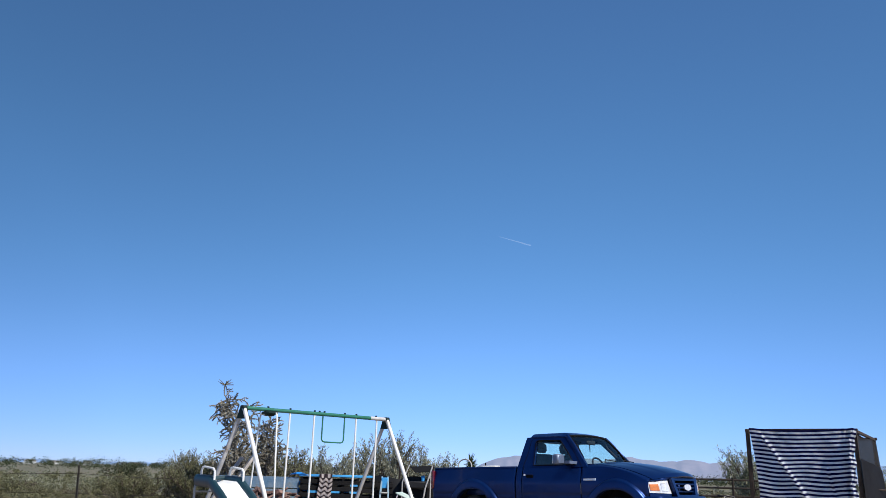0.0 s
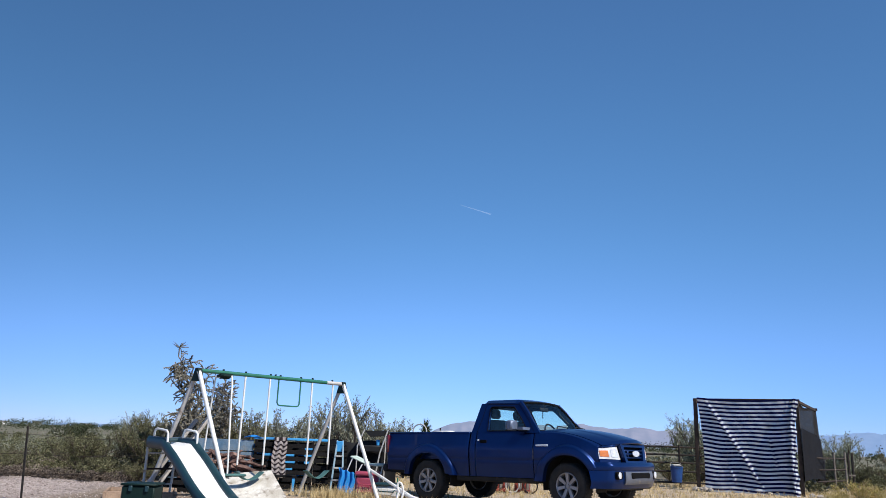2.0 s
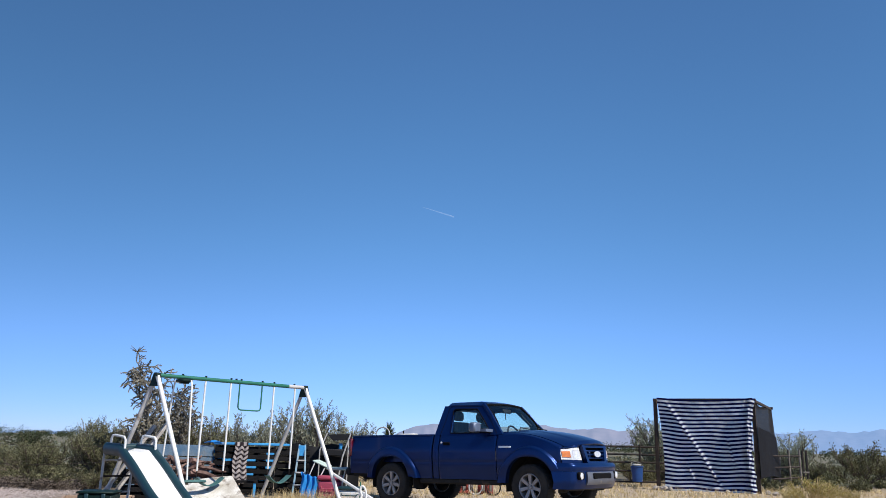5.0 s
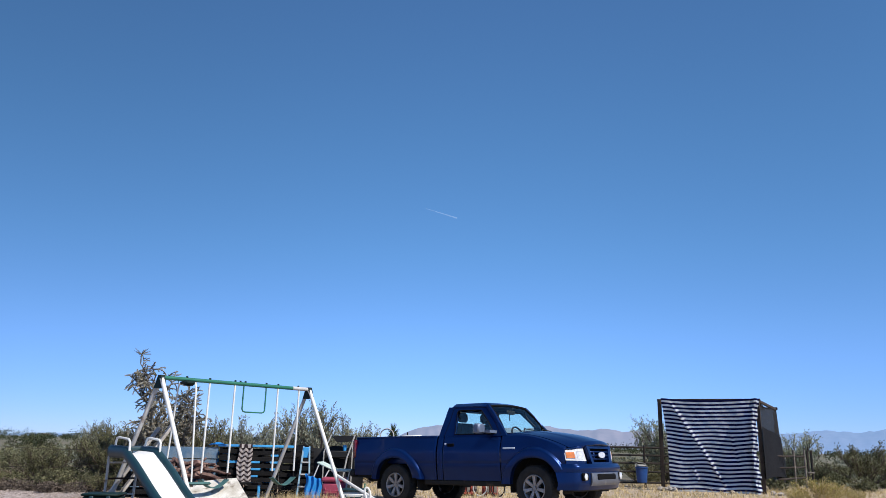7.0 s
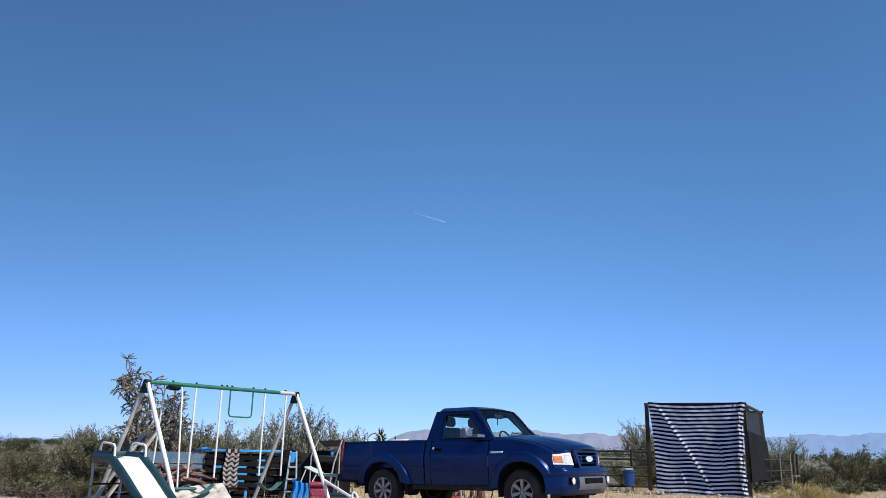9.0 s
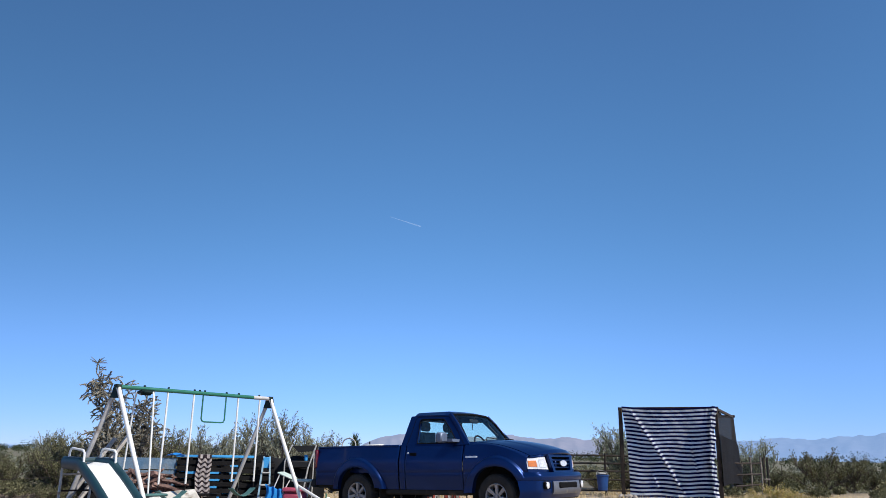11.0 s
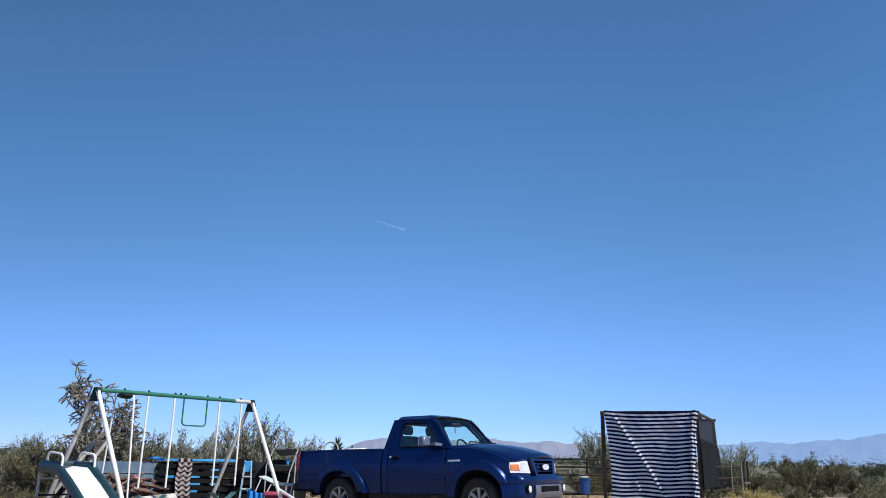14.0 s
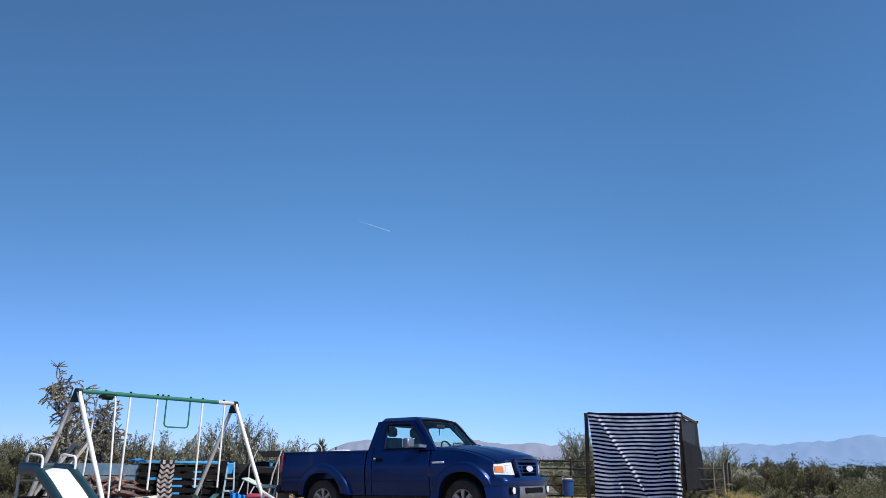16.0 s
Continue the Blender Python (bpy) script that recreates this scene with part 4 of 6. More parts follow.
# ---- shade shelter with a striped sheet ----
def build_shelter():
    sh = thing("shade_shelter", pose(6.17, 21.68, 0, 0, 0, -25.6), "wooden post shade shelter hung with striped cloth beside a corral", "animal shelter")
    W, D, TOP = 2.57, 4.35, 2.415   # local x along the striped face, y away from it
    for x, y, top in ((0.0, 0.0, TOP), (W - 0.02, 0.06, TOP - 0.02), (W + 0.22, D, TOP - 0.05), (0.0, D, TOP - 0.05)):
        part("post", Shape().box((x - 0.05, y - 0.05, -0.1), (x + 0.05, y + 0.05, top), 0.012), BROWN_WOOD, sh, "brown weathered wooden post")
    for a, b in (((0, 0.0), (W, 0.0)), ((0, D), (W + 0.25, D))):
        part("beam", Shape().box((a[0] - 0.06, a[1] - 0.03, TOP - 0.07), (b[0] + 0.06, b[1] + 0.03, TOP + 0.01), 0.01), BROWN_WOOD, sh, "brown wooden beam")
    for x, skew in ((0.0, 0.0), (W, -3.1)):
        part("beam", Shape().box((-0.03, 0.03, TOP - 0.09), (0.03, D - 0.03, TOP - 0.01), 0.01, pose(x, 0, 0, 0, 0, skew)), BROWN_WOOD, sh, "brown wooden beam")
    for k in range(5):
        y = 0.6 + k * 0.8
        part("rafter", Shape().box((0.03, y - 0.02, TOP - 0.05), (W - 0.03, y + 0.02, TOP), 0.006), BROWN_WOOD, sh)
    # striped sheet: rows of cloth, light and dark in turn, gathered at one edge and sagging in folds
    rows, cols, H = 23 * 8, 120, TOP + 0.02

    def sheet(u, v):
        x = bend(0.05 + 0.19 * v * (1 - v) * 1.2 + 0.13 * v, W - 0.03 - 0.10 * math.sin(math.pi * min(1, v * 0.9)) - 0.05 * v, u)
        sag = 0.05 * math.sin(math.pi * u) * (1 - v) - 0.012 * math.exp(-((u - 0.02) / 0.10) ** 2)
        fold = 0.06 * math.exp(-((u - (0.07 + 0.62 * v)) / 0.018) ** 2) * smoothstep(v * 8) * smoothstep((1.0 - v) * 5)
        fold += 0.035 * math.exp(-((u - (0.66 + 0.22 * v)) / 0.014) ** 2) * smoothstep((v - 0.30) * 6) * smoothstep((0.80 - v) * 6)
        fold += 0.030 * math.exp(-((u - (0.02 + 0.36 * v)) / 0.012) ** 2) * smoothstep((v - 0.62) * 6) * smoothstep((0.95 - v) * 8)
        pleat = 0.05 * math.sin(u * 105) * smoothstep((u - 0.86) / 0.10) * (0.35 + 0.65 * smoothstep((v - 0.1) * 2)) * (1 + 0.35 * math.sin(23 * v))
        wave = 0.010 * math.sin(5.3 * u + 7 * v) + 0.005 * math.sin(17 * u - 9 * v + 1) + 0.004 * math.sin(31 * u + 21 * v)
        wave += 0.006 * math.sin(47 * u - 13 * v) * math.sin(29 * v) + 0.02 * smoothstep((v - 0.55) * 2) * math.sin(14 * u + 18 * v)
        z = H - v * (H + 0.03) - sag + 0.016 * math.sin(12 * u + 4 * v) * smoothstep(v * 2) - 0.03 * fold / 0.05 * 0.6
        return (x, -0.06 - wave - fold - pleat - 0.05 * smoothstep((v - 0.9) * 10), z)
    cl = Shape().grid(sheet, cols, rows, thick=0.004)
    n = cols * rows
    for q in range(len(cl.f)):
        j = (q % n) % rows if q < 2 * n else 0
        cl.s[q] = 1 if j % 8 < 4 else 0
    part("striped_sheet", cl, [STRIPE_LIGHT, STRIPE_DARK], sh, "navy and white striped cloth sheet with folds", smooth=60)
    # gathered hem that hangs in a ruffle along one edge
    def hem(u, v):
        x, y, z = sheet(0.985, v)
        w = 0.018 * math.sin(41 * v) + 0.012 * math.sin(17 * v + 1)
        return (x - 0.03 + 0.11 * u + w + 0.02 * v, y - 0.15 + 0.15 * u + 0.03 * math.sin(9 * u + 34 * v), z - 0.02 * u)
    hm = Shape().grid(hem, 6, rows, thick=0.004)
    n = 6 * rows
    for q in range(len(hm.f)):
        j = (q % n) % rows if q < 2 * n else 0
        hm.s[q] = 1 if j % 8 < 4 else 0
    part("gathered_hem", hm, [STRIPE_LIGHT, STRIPE_DARK], sh, "sunlit ruffled edge of the striped sheet", smooth=60)
    # grey cloth on the side
    def side(u, v):
        y = bend(0.0, D - 0.10 + 0.12 * v, u)
        return (W + 0.02 + (0.25 + 0.09 * v) * u + 0.04 * math.sin(math.pi * u) * math.sin(4 * u + 3 * v) + 0.08 * v * math.sin(math.pi * u), y, bend(TOP - 0.14 - 0.05 * math.sin(math.pi * u * 2), 0.36 + 0.04 * math.sin(5 * u), v))
    part("side_cloth", Shape().grid(side, 20, 20, thick=0.003), SHADE_CLOTH, sh, "dark grey shade cloth")

    def double(u, v):
        x, y, z = side(u, bend(0.30 + 0.10 * u, 1.0, v))
        return (x + 0.03, y, z)
    part("side_cloth_fold", Shape().grid(double, 20, 16, thick=0.003), SHADE_THICK, sh, "doubled lower half of the grey shade cloth")
    part("brace", Shape().box((0, -0.02, 0), (0.05, 0.02, 0.95), 0.008, pose(W + 0.31, D - 0.15, 0.0, 0, 4, 0)), GREY_WOOD, sh, "pale short wooden brace")
    return sh


build_shelter()

# rocks that weigh down the sheet's foot
stone_mesh = []
for k in range(4):
    rng = random.Random(60 + k)
    s = Shape().lathe([(0.0, -0.5), (0.32, -0.42), (0.5, -0.1), (0.46, 0.2), (0.25, 0.45), (0.0, 0.5)], 9)
    s.v = [tuple(c * (0.75 + 0.5 * rng.random()) for c in p) for p in s.v]
    stone_mesh.append(s.mesh("rock", STONE, 0))
for k, t in enumerate((0.0, 0.035, 0.075, 0.12, 0.60, 0.93, 0.99)):
    rng = random.Random(80 + k)
    ob = new("rock", stone_mesh[k % 4])
    p = Vector((6.05, 21.62, 0)).lerp(Vector((8.75, 20.28, 0)), t)
    ob.matrix_world = Matrix.Translation((p.x, p.y - 0.10 - 0.1 * rng.random(), 0.02)) @ Matrix.Rotation(rng.random() * 6, 4, "Z") @ Matrix.Diagonal((0.13 + 0.13 * rng.random(), 0.13, 0.10 + 0.05 * rng.random(), 1))
    tagged(ob, "pale rock holding down the striped sheet", "rock", "rocks along the striped sheet")


# ---- corral ----
def corral(name, points, heights, rail, mat, post_mat, post_tall, label, group):
    """One fence panel after another; each panel is a thing with its rails and posts."""
    for (x0, y0), (x1, y1) in zip(points, points[1:]):
        long = math.hypot(x1 - x0, y1 - y0)
        pan = thing(name, pose(x0, y0, 0, 0, 0, math.degrees(math.atan2(y1 - y0, x1 - x0))), label, "fence panel", group)
        for z in heights:
            part("rail", Shape().tube([(0.02, 0, z), (long * 0.5, 0, z - 0.012), (long - 0.02, 0, z)], rail, 7), mat, pan)
        for x in (0.0, long):
            part("post", Shape().tube([(x, 0, -0.1), (x, 0, post_tall)], rail * 1.25, 8), post_mat, pan)


corral("corral_panel", [(0.4, 23.2), (3.2, 23.0), (6.0, 22.9), (8.9, 22.9)], (0.12, 0.42, 0.66, 0.88, 1.10), 0.027, STEEL_DARK, STEEL_DARK, 1.16, "dark steel pipe corral panel with five rails", "corral panels")
corral("side_rail_fence", [(9.70, 22.72), (10.86, 24.0), (11.70, 25.1)], (0.30, 0.62, 0.95), 0.024, BROWN_WOOD, GREY_WOOD, 1.14, "weathered wooden rail fence panel", "wooden rail panels")
gp = thing("gate_post", pose(11.86, 25.12, 0), "dark double gate post with a pale strap", "post")
for x in (-0.05, 0.07):
    part("post", Shape().box((x - 0.028, -0.028, -0.1), (x + 0.028, 0.028, 1.13), 0.006), STEEL_DARK, gp)
part("strap", Shape().box((-0.10, -0.04, 0.42), (0.12, 0.04, 0.47), 0.01), GREY_WOOD, gp)

# feed bucket hung on the corral rail
bk = thing("feed_bucket", pose(5.86, 22.72, 0.13, 0, 0, 5) @ Matrix.Diagonal((1.12, 0.95, 0.98, 1)), "blue plastic feed bucket hanging on the corral", "bucket")
part("pail", Shape().lathe([(0.0, 0.0), (0.125, 0.0), (0.155, 0.40), (0.17, 0.41), (0.17, 0.44), (0.15, 0.44), (0.145, 0.40), (0.118, 0.02), (0.0, 0.02)], 20, pose(0, 0, 0, 90)), BUCKET_BLUE, bk)
part("hanger", Shape().tube([(-0.165, 0, 0.42), (-0.12, 0.08, 0.53), (0.0, 0.16, 0.56), (0.12, 0.08, 0.53), (0.165, 0, 0.42)], 0.008, 6), GALVANISED, bk)
part("rim_bracket", Shape().box((-0.10, -0.05, 0.44), (0.10, 0.16, 0.50), 0.02), GREY_TUBE, bk, "pale bracket")



# ---- things in the yard ----
def beam(shape, a, b, w, h, slot=0, roll=0.0):
    """Square-edged timber from a to b."""
    a, b = Vector(a), Vector(b)
    m = Matrix.Translation(a) @ (b - a).to_track_quat("X", "Z").to_matrix().to_4x4() @ Matrix.Rotation(roll, 4, "X")
    return shape.box((0, -w / 2, -h / 2), ((b - a).length, w / 2, h / 2), min(w, h) * 0.12, m, slot)


def upright_pallet(m, wide, tall, n, mats, label, group, edge=None, lean=0.0):
    """Pallet stood on edge: three stringers and a face of level boards."""
    pal = thing("pallet", m @ pose(0, 0, 0, lean, 0, 0), label, "pallet", group)
    for x in (0.03, wide / 2, wide - 0.03):
        part("stringer", Shape().box((x - 0.022, -0.05, 0.0), (x + 0.022, 0.05, tall), 0.004), mats, pal)
    pitch = tall / n
    for k in range(n):
        for y in (-0.062, 0.062):
            z = k * pitch + (0.035 if y > 0 else 0.0)
            wob = 0.006 * math.sin(k * 2.3 + y * 40)
            part("board", Shape().box((0.0, y - 0.011, z + 0.012), (wide, y + 0.011, z + pitch * 0.70), 0.004, pose(0, 0, wob)), edge if edge and k == n - 1 and y < 0 else mats, pal)
    return pal


P0, P1 = Vector((-5.55, 15.0, 0)), Vector((-2.55, 15.75, 0))
PALLET_TURN = math.degrees(math.atan2(P1.y - P0.y, P1.x - P0.x))


def along(t, off=0.0, z=0.0):
    """A place along the row of pallets, off metres behind it."""
    d = (P1 - P0).normalized()
    p = P0 + d * t + Vector((-d.y, d.x, 0)) * off
    return pose(p.x, p.y, ground_z(p.x, p.y) + z, 0, 0, PALLET_TURN)


# faded blue panels with long boards
for t, wide in ((-0.25, 0.46), (0.23, 1.08)):
    pan = thing("board_panel", along(t), "faded blue and grey wooden board panel", "fence panel", "board panels")
    for z, h in ((0.02, 0.16), (0.20, 0.16), (0.38, 0.17), (0.555, 0.13), (0.69, 0.225)):
        part("board", Shape().box((0, -0.012, z), (wide, 0.012, z + h - 0.015), 0.004), TEAL_WOOD, pan)
    for x in (0.05, wide - 0.05):
        part("batten", Shape().box((x - 0.03, 0.014, 0), (x + 0.03, 0.05, 0.90), 0.004), DARK_WOOD, pan)
upright_pallet(along(1.33), 0.50, 0.915, 7, DARK_WOOD, "blackened wooden pallet stood on edge", "pallets on edge")
upright_pallet(along(1.85), 0.64, 0.905, 7, DARK_WOOD, "blackened wooden pallet stood on edge", "pallets on edge")
upright_pallet(along(2.50), 0.66, 0.90, 7, DARK_WOOD, "blackened wooden pallet stood on edge", "pallets on edge")
# blue boards: a rail on top and short ends between the pallets
rail = single("painted_rail", Shape().box((0, -0.045, 0), (1.45, 0.045, 0.045), 0.006), SKY_PAINT, "sky blue painted rail lying on the pallets", "timber", m=along(1.30, 0, 0.918))
pile = thing("painted_boards", along(1.12, 0.16), "sky blue painted boards stacked behind the pallets", "timber")
for k in range(6):
    part("board", Shape().box((0.02 * k, -0.04, 0.08 + k * 0.135), (1.30 - 0.03 * k, 0.04, 0.155 + k * 0.135), 0.006), SKY_PAINT, pile)
strips = thing("painted_strips", along(1.33, -0.066), "sky blue painted strips nailed between dark pallet boards", "timber")
for x0, x1, row in ((0.16, 0.40, 4), (0.60, 0.78, 4), (0.60, 0.80, 3), (0.60, 0.76, 2), (0.98, 1.13, 5), (0.98, 1.15, 4), (0.98, 1.12, 3)):
    z = (row + 0.85) * 0.1307
    part("strip", Shape().box((x0, -0.008, z - 0.018), (x1, 0.008, z + 0.024), 0.004), SKY_PAINT, strips)
sheet = thing("blue_tarpaulin_scrap", along(1.12, 0.02, 0.918), "scrap of bright blue tarpaulin on the pallets", "tarpaulin")
part("sheet", Shape().grid(lambda u, v: (0.34 * u, 0.18 * (v - 0.5), 0.03 + 0.05 * math.sin(math.pi * u) * (0.6 + 0.4 * math.sin(9 * u + 4 * v))), 12, 6, thick=0.006), BLUE_SHEET, sheet)

# patterned towel over the pallets: hangs down in front
def towel(u, v):
    x = 0.24 * u + 0.012 * math.sin(v * 9) + 0.03 * (u - 0.5) * smoothstep(v * 2)
    y = -0.11 - 0.012 * math.sin(u * 16 + v * 3) - 0.02 * v
    z = 0.975 - 0.76 * v
    if v < 0.08:
        y = 0.07 - 2.3 * v
        z = 0.975
    return (x, y, z)


tw = Shape().grid(towel, 14, 44, thick=0.006)
for q in range(2 * 14 * 44):
    i, j = (q % (14 * 44)) // 44, (q % (14 * 44)) % 44
    b = (j + abs(i % 7 - 3)) % 5
    tw.s[q] = 1 if b in (0, 1) or (i % 7 == 3 and b == 4) else 0
single("hanging_towel", tw, [TOWEL_LIGHT, TOWEL_DARK], "pale towel with a dark lattice pattern hanging over pallets", "towel", m=along(1.70))

# split logs behind the slide
lg_rng = random.Random(5)
for k in range(46):
    s = Shape()
    long, r = 0.20 + 0.36 * lg_rng.random(), 0.022 + 0.030 * lg_rng.random()
    s.tube([(-long / 2, 0, 0), (-long / 6, 0.02 * lg_rng.random(), 0.01), (long / 4, 0, -0.01), (long / 2, 0.03 * lg_rng.random(), 0)], [r, r * 1.15, r * 0.95, r * 0.8], 5)
    layer = k // 12
    single("split_log", s, LOG_WOOD, "reddish brown split log on a heap", "log", "heap of logs", smooth=20,
           m=along(0.18 + 0.095 * (k % 12) + 0.06 * layer, -0.45 - 0.22 * lg_rng.random() + 0.1 * layer, 0.06 + 0.11 * layer + 0.03 * lg_rng.random() + (0.18 if layer else 0.1)) @ pose(0, 0, 0, 0, 60 * (lg_rng.random() - 0.45), 150 * (lg_rng.random() - 0.5)))
crib = thing("log_rack", along(0.1, -0.5), "low dark wooden rack under the logs", "rack")
for y in (-0.22, 0.22):
    part("rail", Shape().box((0, y - 0.03, 0.05), (1.45, y + 0.03, 0.12), 0.008), DARK_WOOD, crib)
for x in (0.1, 0.7, 1.3):
    part("foot", Shape().box((x - 0.04, -0.26, -0.04), (x + 0.04, 0.26, 0.055), 0.008), DARK_WOOD, crib)

# dirty white board that leans behind the slide
wb = Shape().grid(lambda u, v: Vector((-4.25, 13.25, 0.30)).lerp(Vector((-3.38, 13.35, 0.42)), u).lerp(Vector((-4.15, 12.55, -0.02)).lerp(Vector((-2.92, 12.85, -0.02)), u), v) + Vector((0, 0, 0.012 * math.sin(3 * u + 2 * v))), 10, 6, thick=0.016)
single("leaning_board", wb, DIRTY_BOARD, "dirty white board with brown stains lying aslant", "board")
# bench frame and blue crate ends under the pallets
bench = thing("low_bench", along(1.62, -0.42), "low dark wooden bench with a blue end", "bench")
part("seat", Shape().box((0, -0.12, 0.24), (0.55, 0.12, 0.28), 0.006), DARK_WOOD, bench)
for x in (0.03, 0.50):
    part("leg", Shape().box((x - 0.025, -0.10, -0.03), (x + 0.025, 0.10, 0.245), 0.006), SKY_PAINT if x > 0.3 else DARK_WOOD, bench, "sky blue painted leg" if x > 0.3 else "")

# dark green storage box at the slide's foot
gb = thing("storage_box", pose(-4.84, 10.75, 0.0, 0, 0, 6), "dark green plastic storage box beside the slide", "storage box")
part("body", Shape().box((0.06, 0, -0.02), (0.51, 0.42, 0.27), 0.02), DEEP_GREEN, gb)
part("lid", Shape().box((0.04, -0.02, 0.272), (0.53, 0.44, 0.305), 0.015), DEEP_GREEN, gb)
for x in (0.16, 0.38):
    part("latch", Shape().box((x, -0.028, 0.20), (x + 0.05, -0.002, 0.275), 0.006), GREEN_PLASTIC, gb)
# two weathered planks leaning behind the slide
for k, (a, b) in enumerate((((-5.28, 12.55, 0.0), (-4.63, 12.95, 1.22)), ((-5.13, 12.62, 0.0), (-4.45, 13.05, 1.27)))):
    single("leaning_plank", beam(Shape(), a, b, 0.15, 0.045), PALE_PLANK, "weathered grey plank leaning behind the slide", "plank", "leaning planks")

# stepladder and blue sheet
ld = thing("stepladder", pose(-2.55, 15.05, 0, 0, 0, 8), "pale blue narrow stepladder leaning on the pallets", "ladder")
for x0, x1 in ((-0.10, -0.04), (0.13, 0.07)):
    part("rail", beam(Shape(), (x0, -0.14, 0), (x1, 0.42, 0.95), 0.03, 0.05), LADDER_BLUE, ld)
for k in range(3):
    t = 0.22 + 0.22 * k
    part("step", Shape().box((-0.10 + 0.06 * t, -0.18 + 0.56 * t, t - 0.012), (0.13 - 0.06 * t, -0.08 + 0.56 * t, t + 0.012), 0.004), GREY_TUBE, ld)
part("head", Shape().box((-0.05, 0.34, 0.74), (0.07, 0.46, 0.94), 0.01), SKY_PAINT, ld, "sky blue ladder head")
single("blue_tarpaulin", Shape().grid(lambda u, v: (-2.50 + 0.30 * u + 0.05 * v + 0.02 * math.sin(6 * v), 14.90 - 0.10 * v + 0.03 * math.sin(19 * u + 3 * v), 0.46 - 0.09 * u - (0.42 - 0.02 * u) * v + 0.015 * math.sin(15 * u)), 30, 14, thick=0.005), BLUE_SHEET, "bright blue tarpaulin draped in folds down to the ground", "tarpaulin")

# black fence section and a dark work stand behind the truck's tail
blk = thing("black_panel", pose(-3.0, 16.35, 0, 0, 0, 6), "black plastic sheeting on a low fence", "fence panel")
part("sheet", Shape().grid(lambda u, v: (1.45 * u, 0.04 * math.sin(8 * u + 3 * v), 0.98 * v - 0.03 + 0.03 * math.sin(13 * u) * v), 24, 10, thick=0.01), BLACK_PLASTIC, blk)
for x in (0.02, 0.7, 1.42):
    part("stake", Shape().box((x - 0.02, 0.05, -0.05), (x + 0.02, 0.09, 1.05), 0.004), RUSTY, blk)
st = thing("work_stand", pose(-2.28, 16.05, 0, 0, 0, 3), "dark folding stand with two trays and pale legs", "stand")
part("tray", Shape().prism([(0.08, 0, 1.17), (0.56, 0, 1.19), (0.48, 0, 1.07), (0.20, 0, 1.05)], (0, 0.35, 0)), BLACK_PLASTIC, st)
part("lower_tray", Shape().box((-0.04, 0, 0.74), (0.48, 0.35, 0.88), 0.02), BLACK_PLASTIC, st)
part("leg", Shape().tube([(0.08, 0, 1.20), (-0.05, -0.02, 0.86), (-0.05, -0.02, -0.02)], 0.013, 6), GREY_TUBE, st, "pale tubular leg")
part("leg", Shape().tube([(0.56, 0, 1.20), (0.42, -0.02, 0.75), (0.30, -0.05, -0.02)], 0.016, 6), GREY_TUBE, st, "pale tubular leg")
part("leg", Shape().tube([(0.50, 0.36, 1.10), (0.50, 0.36, -0.02)], 0.013, 6), GREY_TUBE, st)
part("cup", Shape().lathe([(0.0, 0.0), (0.035, 0.0), (0.04, 0.11), (0.0, 0.11)], 12, pose(0.36, 0.1, 0.885, 90)), SKY_PAINT, st, "light blue cup")

# white folding lounger, coolers
lo = thing("folding_lounger", pose(-2.36, 15.0, 0.11, 0, 0, -8), "white and mint folding lounge chair", "lounge chair")
part("back_rest", Shape().box((0, 0, 0), (0.30, 0.42, 0.03), 0.012, pose(0.05, 0, 0.55, 0, 22, 0)), MINT, lo, "pale mint back rest")
part("seat", Shape().box((0.33, 0.0, 0.40), (0.74, 0.42, 0.445), 0.015), MINT, lo)
for a, b in (((0.10, 0.02, 0.53), (-0.02, 0.02, 0.22)), ((0.30, 0.02, 0.43), (0.02, 0.02, -0.11)), ((0.70, 0.02, 0.40), (0.60, 0.02, -0.11)), ((0.34, 0.40, 0.41), (0.50, 0.40, -0.11))):
    part("leg", Shape().tube([a, b], 0.013, 6), WHITE_TUBE, lo)


def cooler(m, w, d, h, body, lid, label):
    c = thing("cooler", m, label, "cooler")
    part("body", Shape().box((0, 0, 0), (w, d, h * 0.8), 0.05), body, c)
    part("lid", Shape().box((-0.012, -0.012, h * 0.80 + 0.002), (w + 0.012, d + 0.012, h), 0.03), lid, c)
    part("handle", Shape().tube([(w * 0.18, -0.01, h * 0.55), (w * 0.22, -0.035, h * 0.45), (w * 0.78, -0.035, h * 0.45), (w * 0.82, -0.01, h * 0.55)], 0.012, 6), lid, c)
    return c


cooler(pose(-2.17, 14.85, -0.01, 0, 0, -4), 0.44, 0.34, 0.42, COOLER_RED, COOLER_RED, "faded red plastic cooler on the ground")
cooler(pose(-1.72, 14.25, -0.01, 0, 0, -6), 0.46, 0.34, 0.26, WHITE_PLASTIC, GREEN_PLASTIC, "grey-white cooler with a dark green lid")
single("green_stake", Shape().box((-0.012, -0.012, -0.05), (0.012, 0.012, 0.36), 0.003), GREEN_TUBE, "short dark green stake in dry grass", "stake", m=pose(-1.28, 14.0, 0))
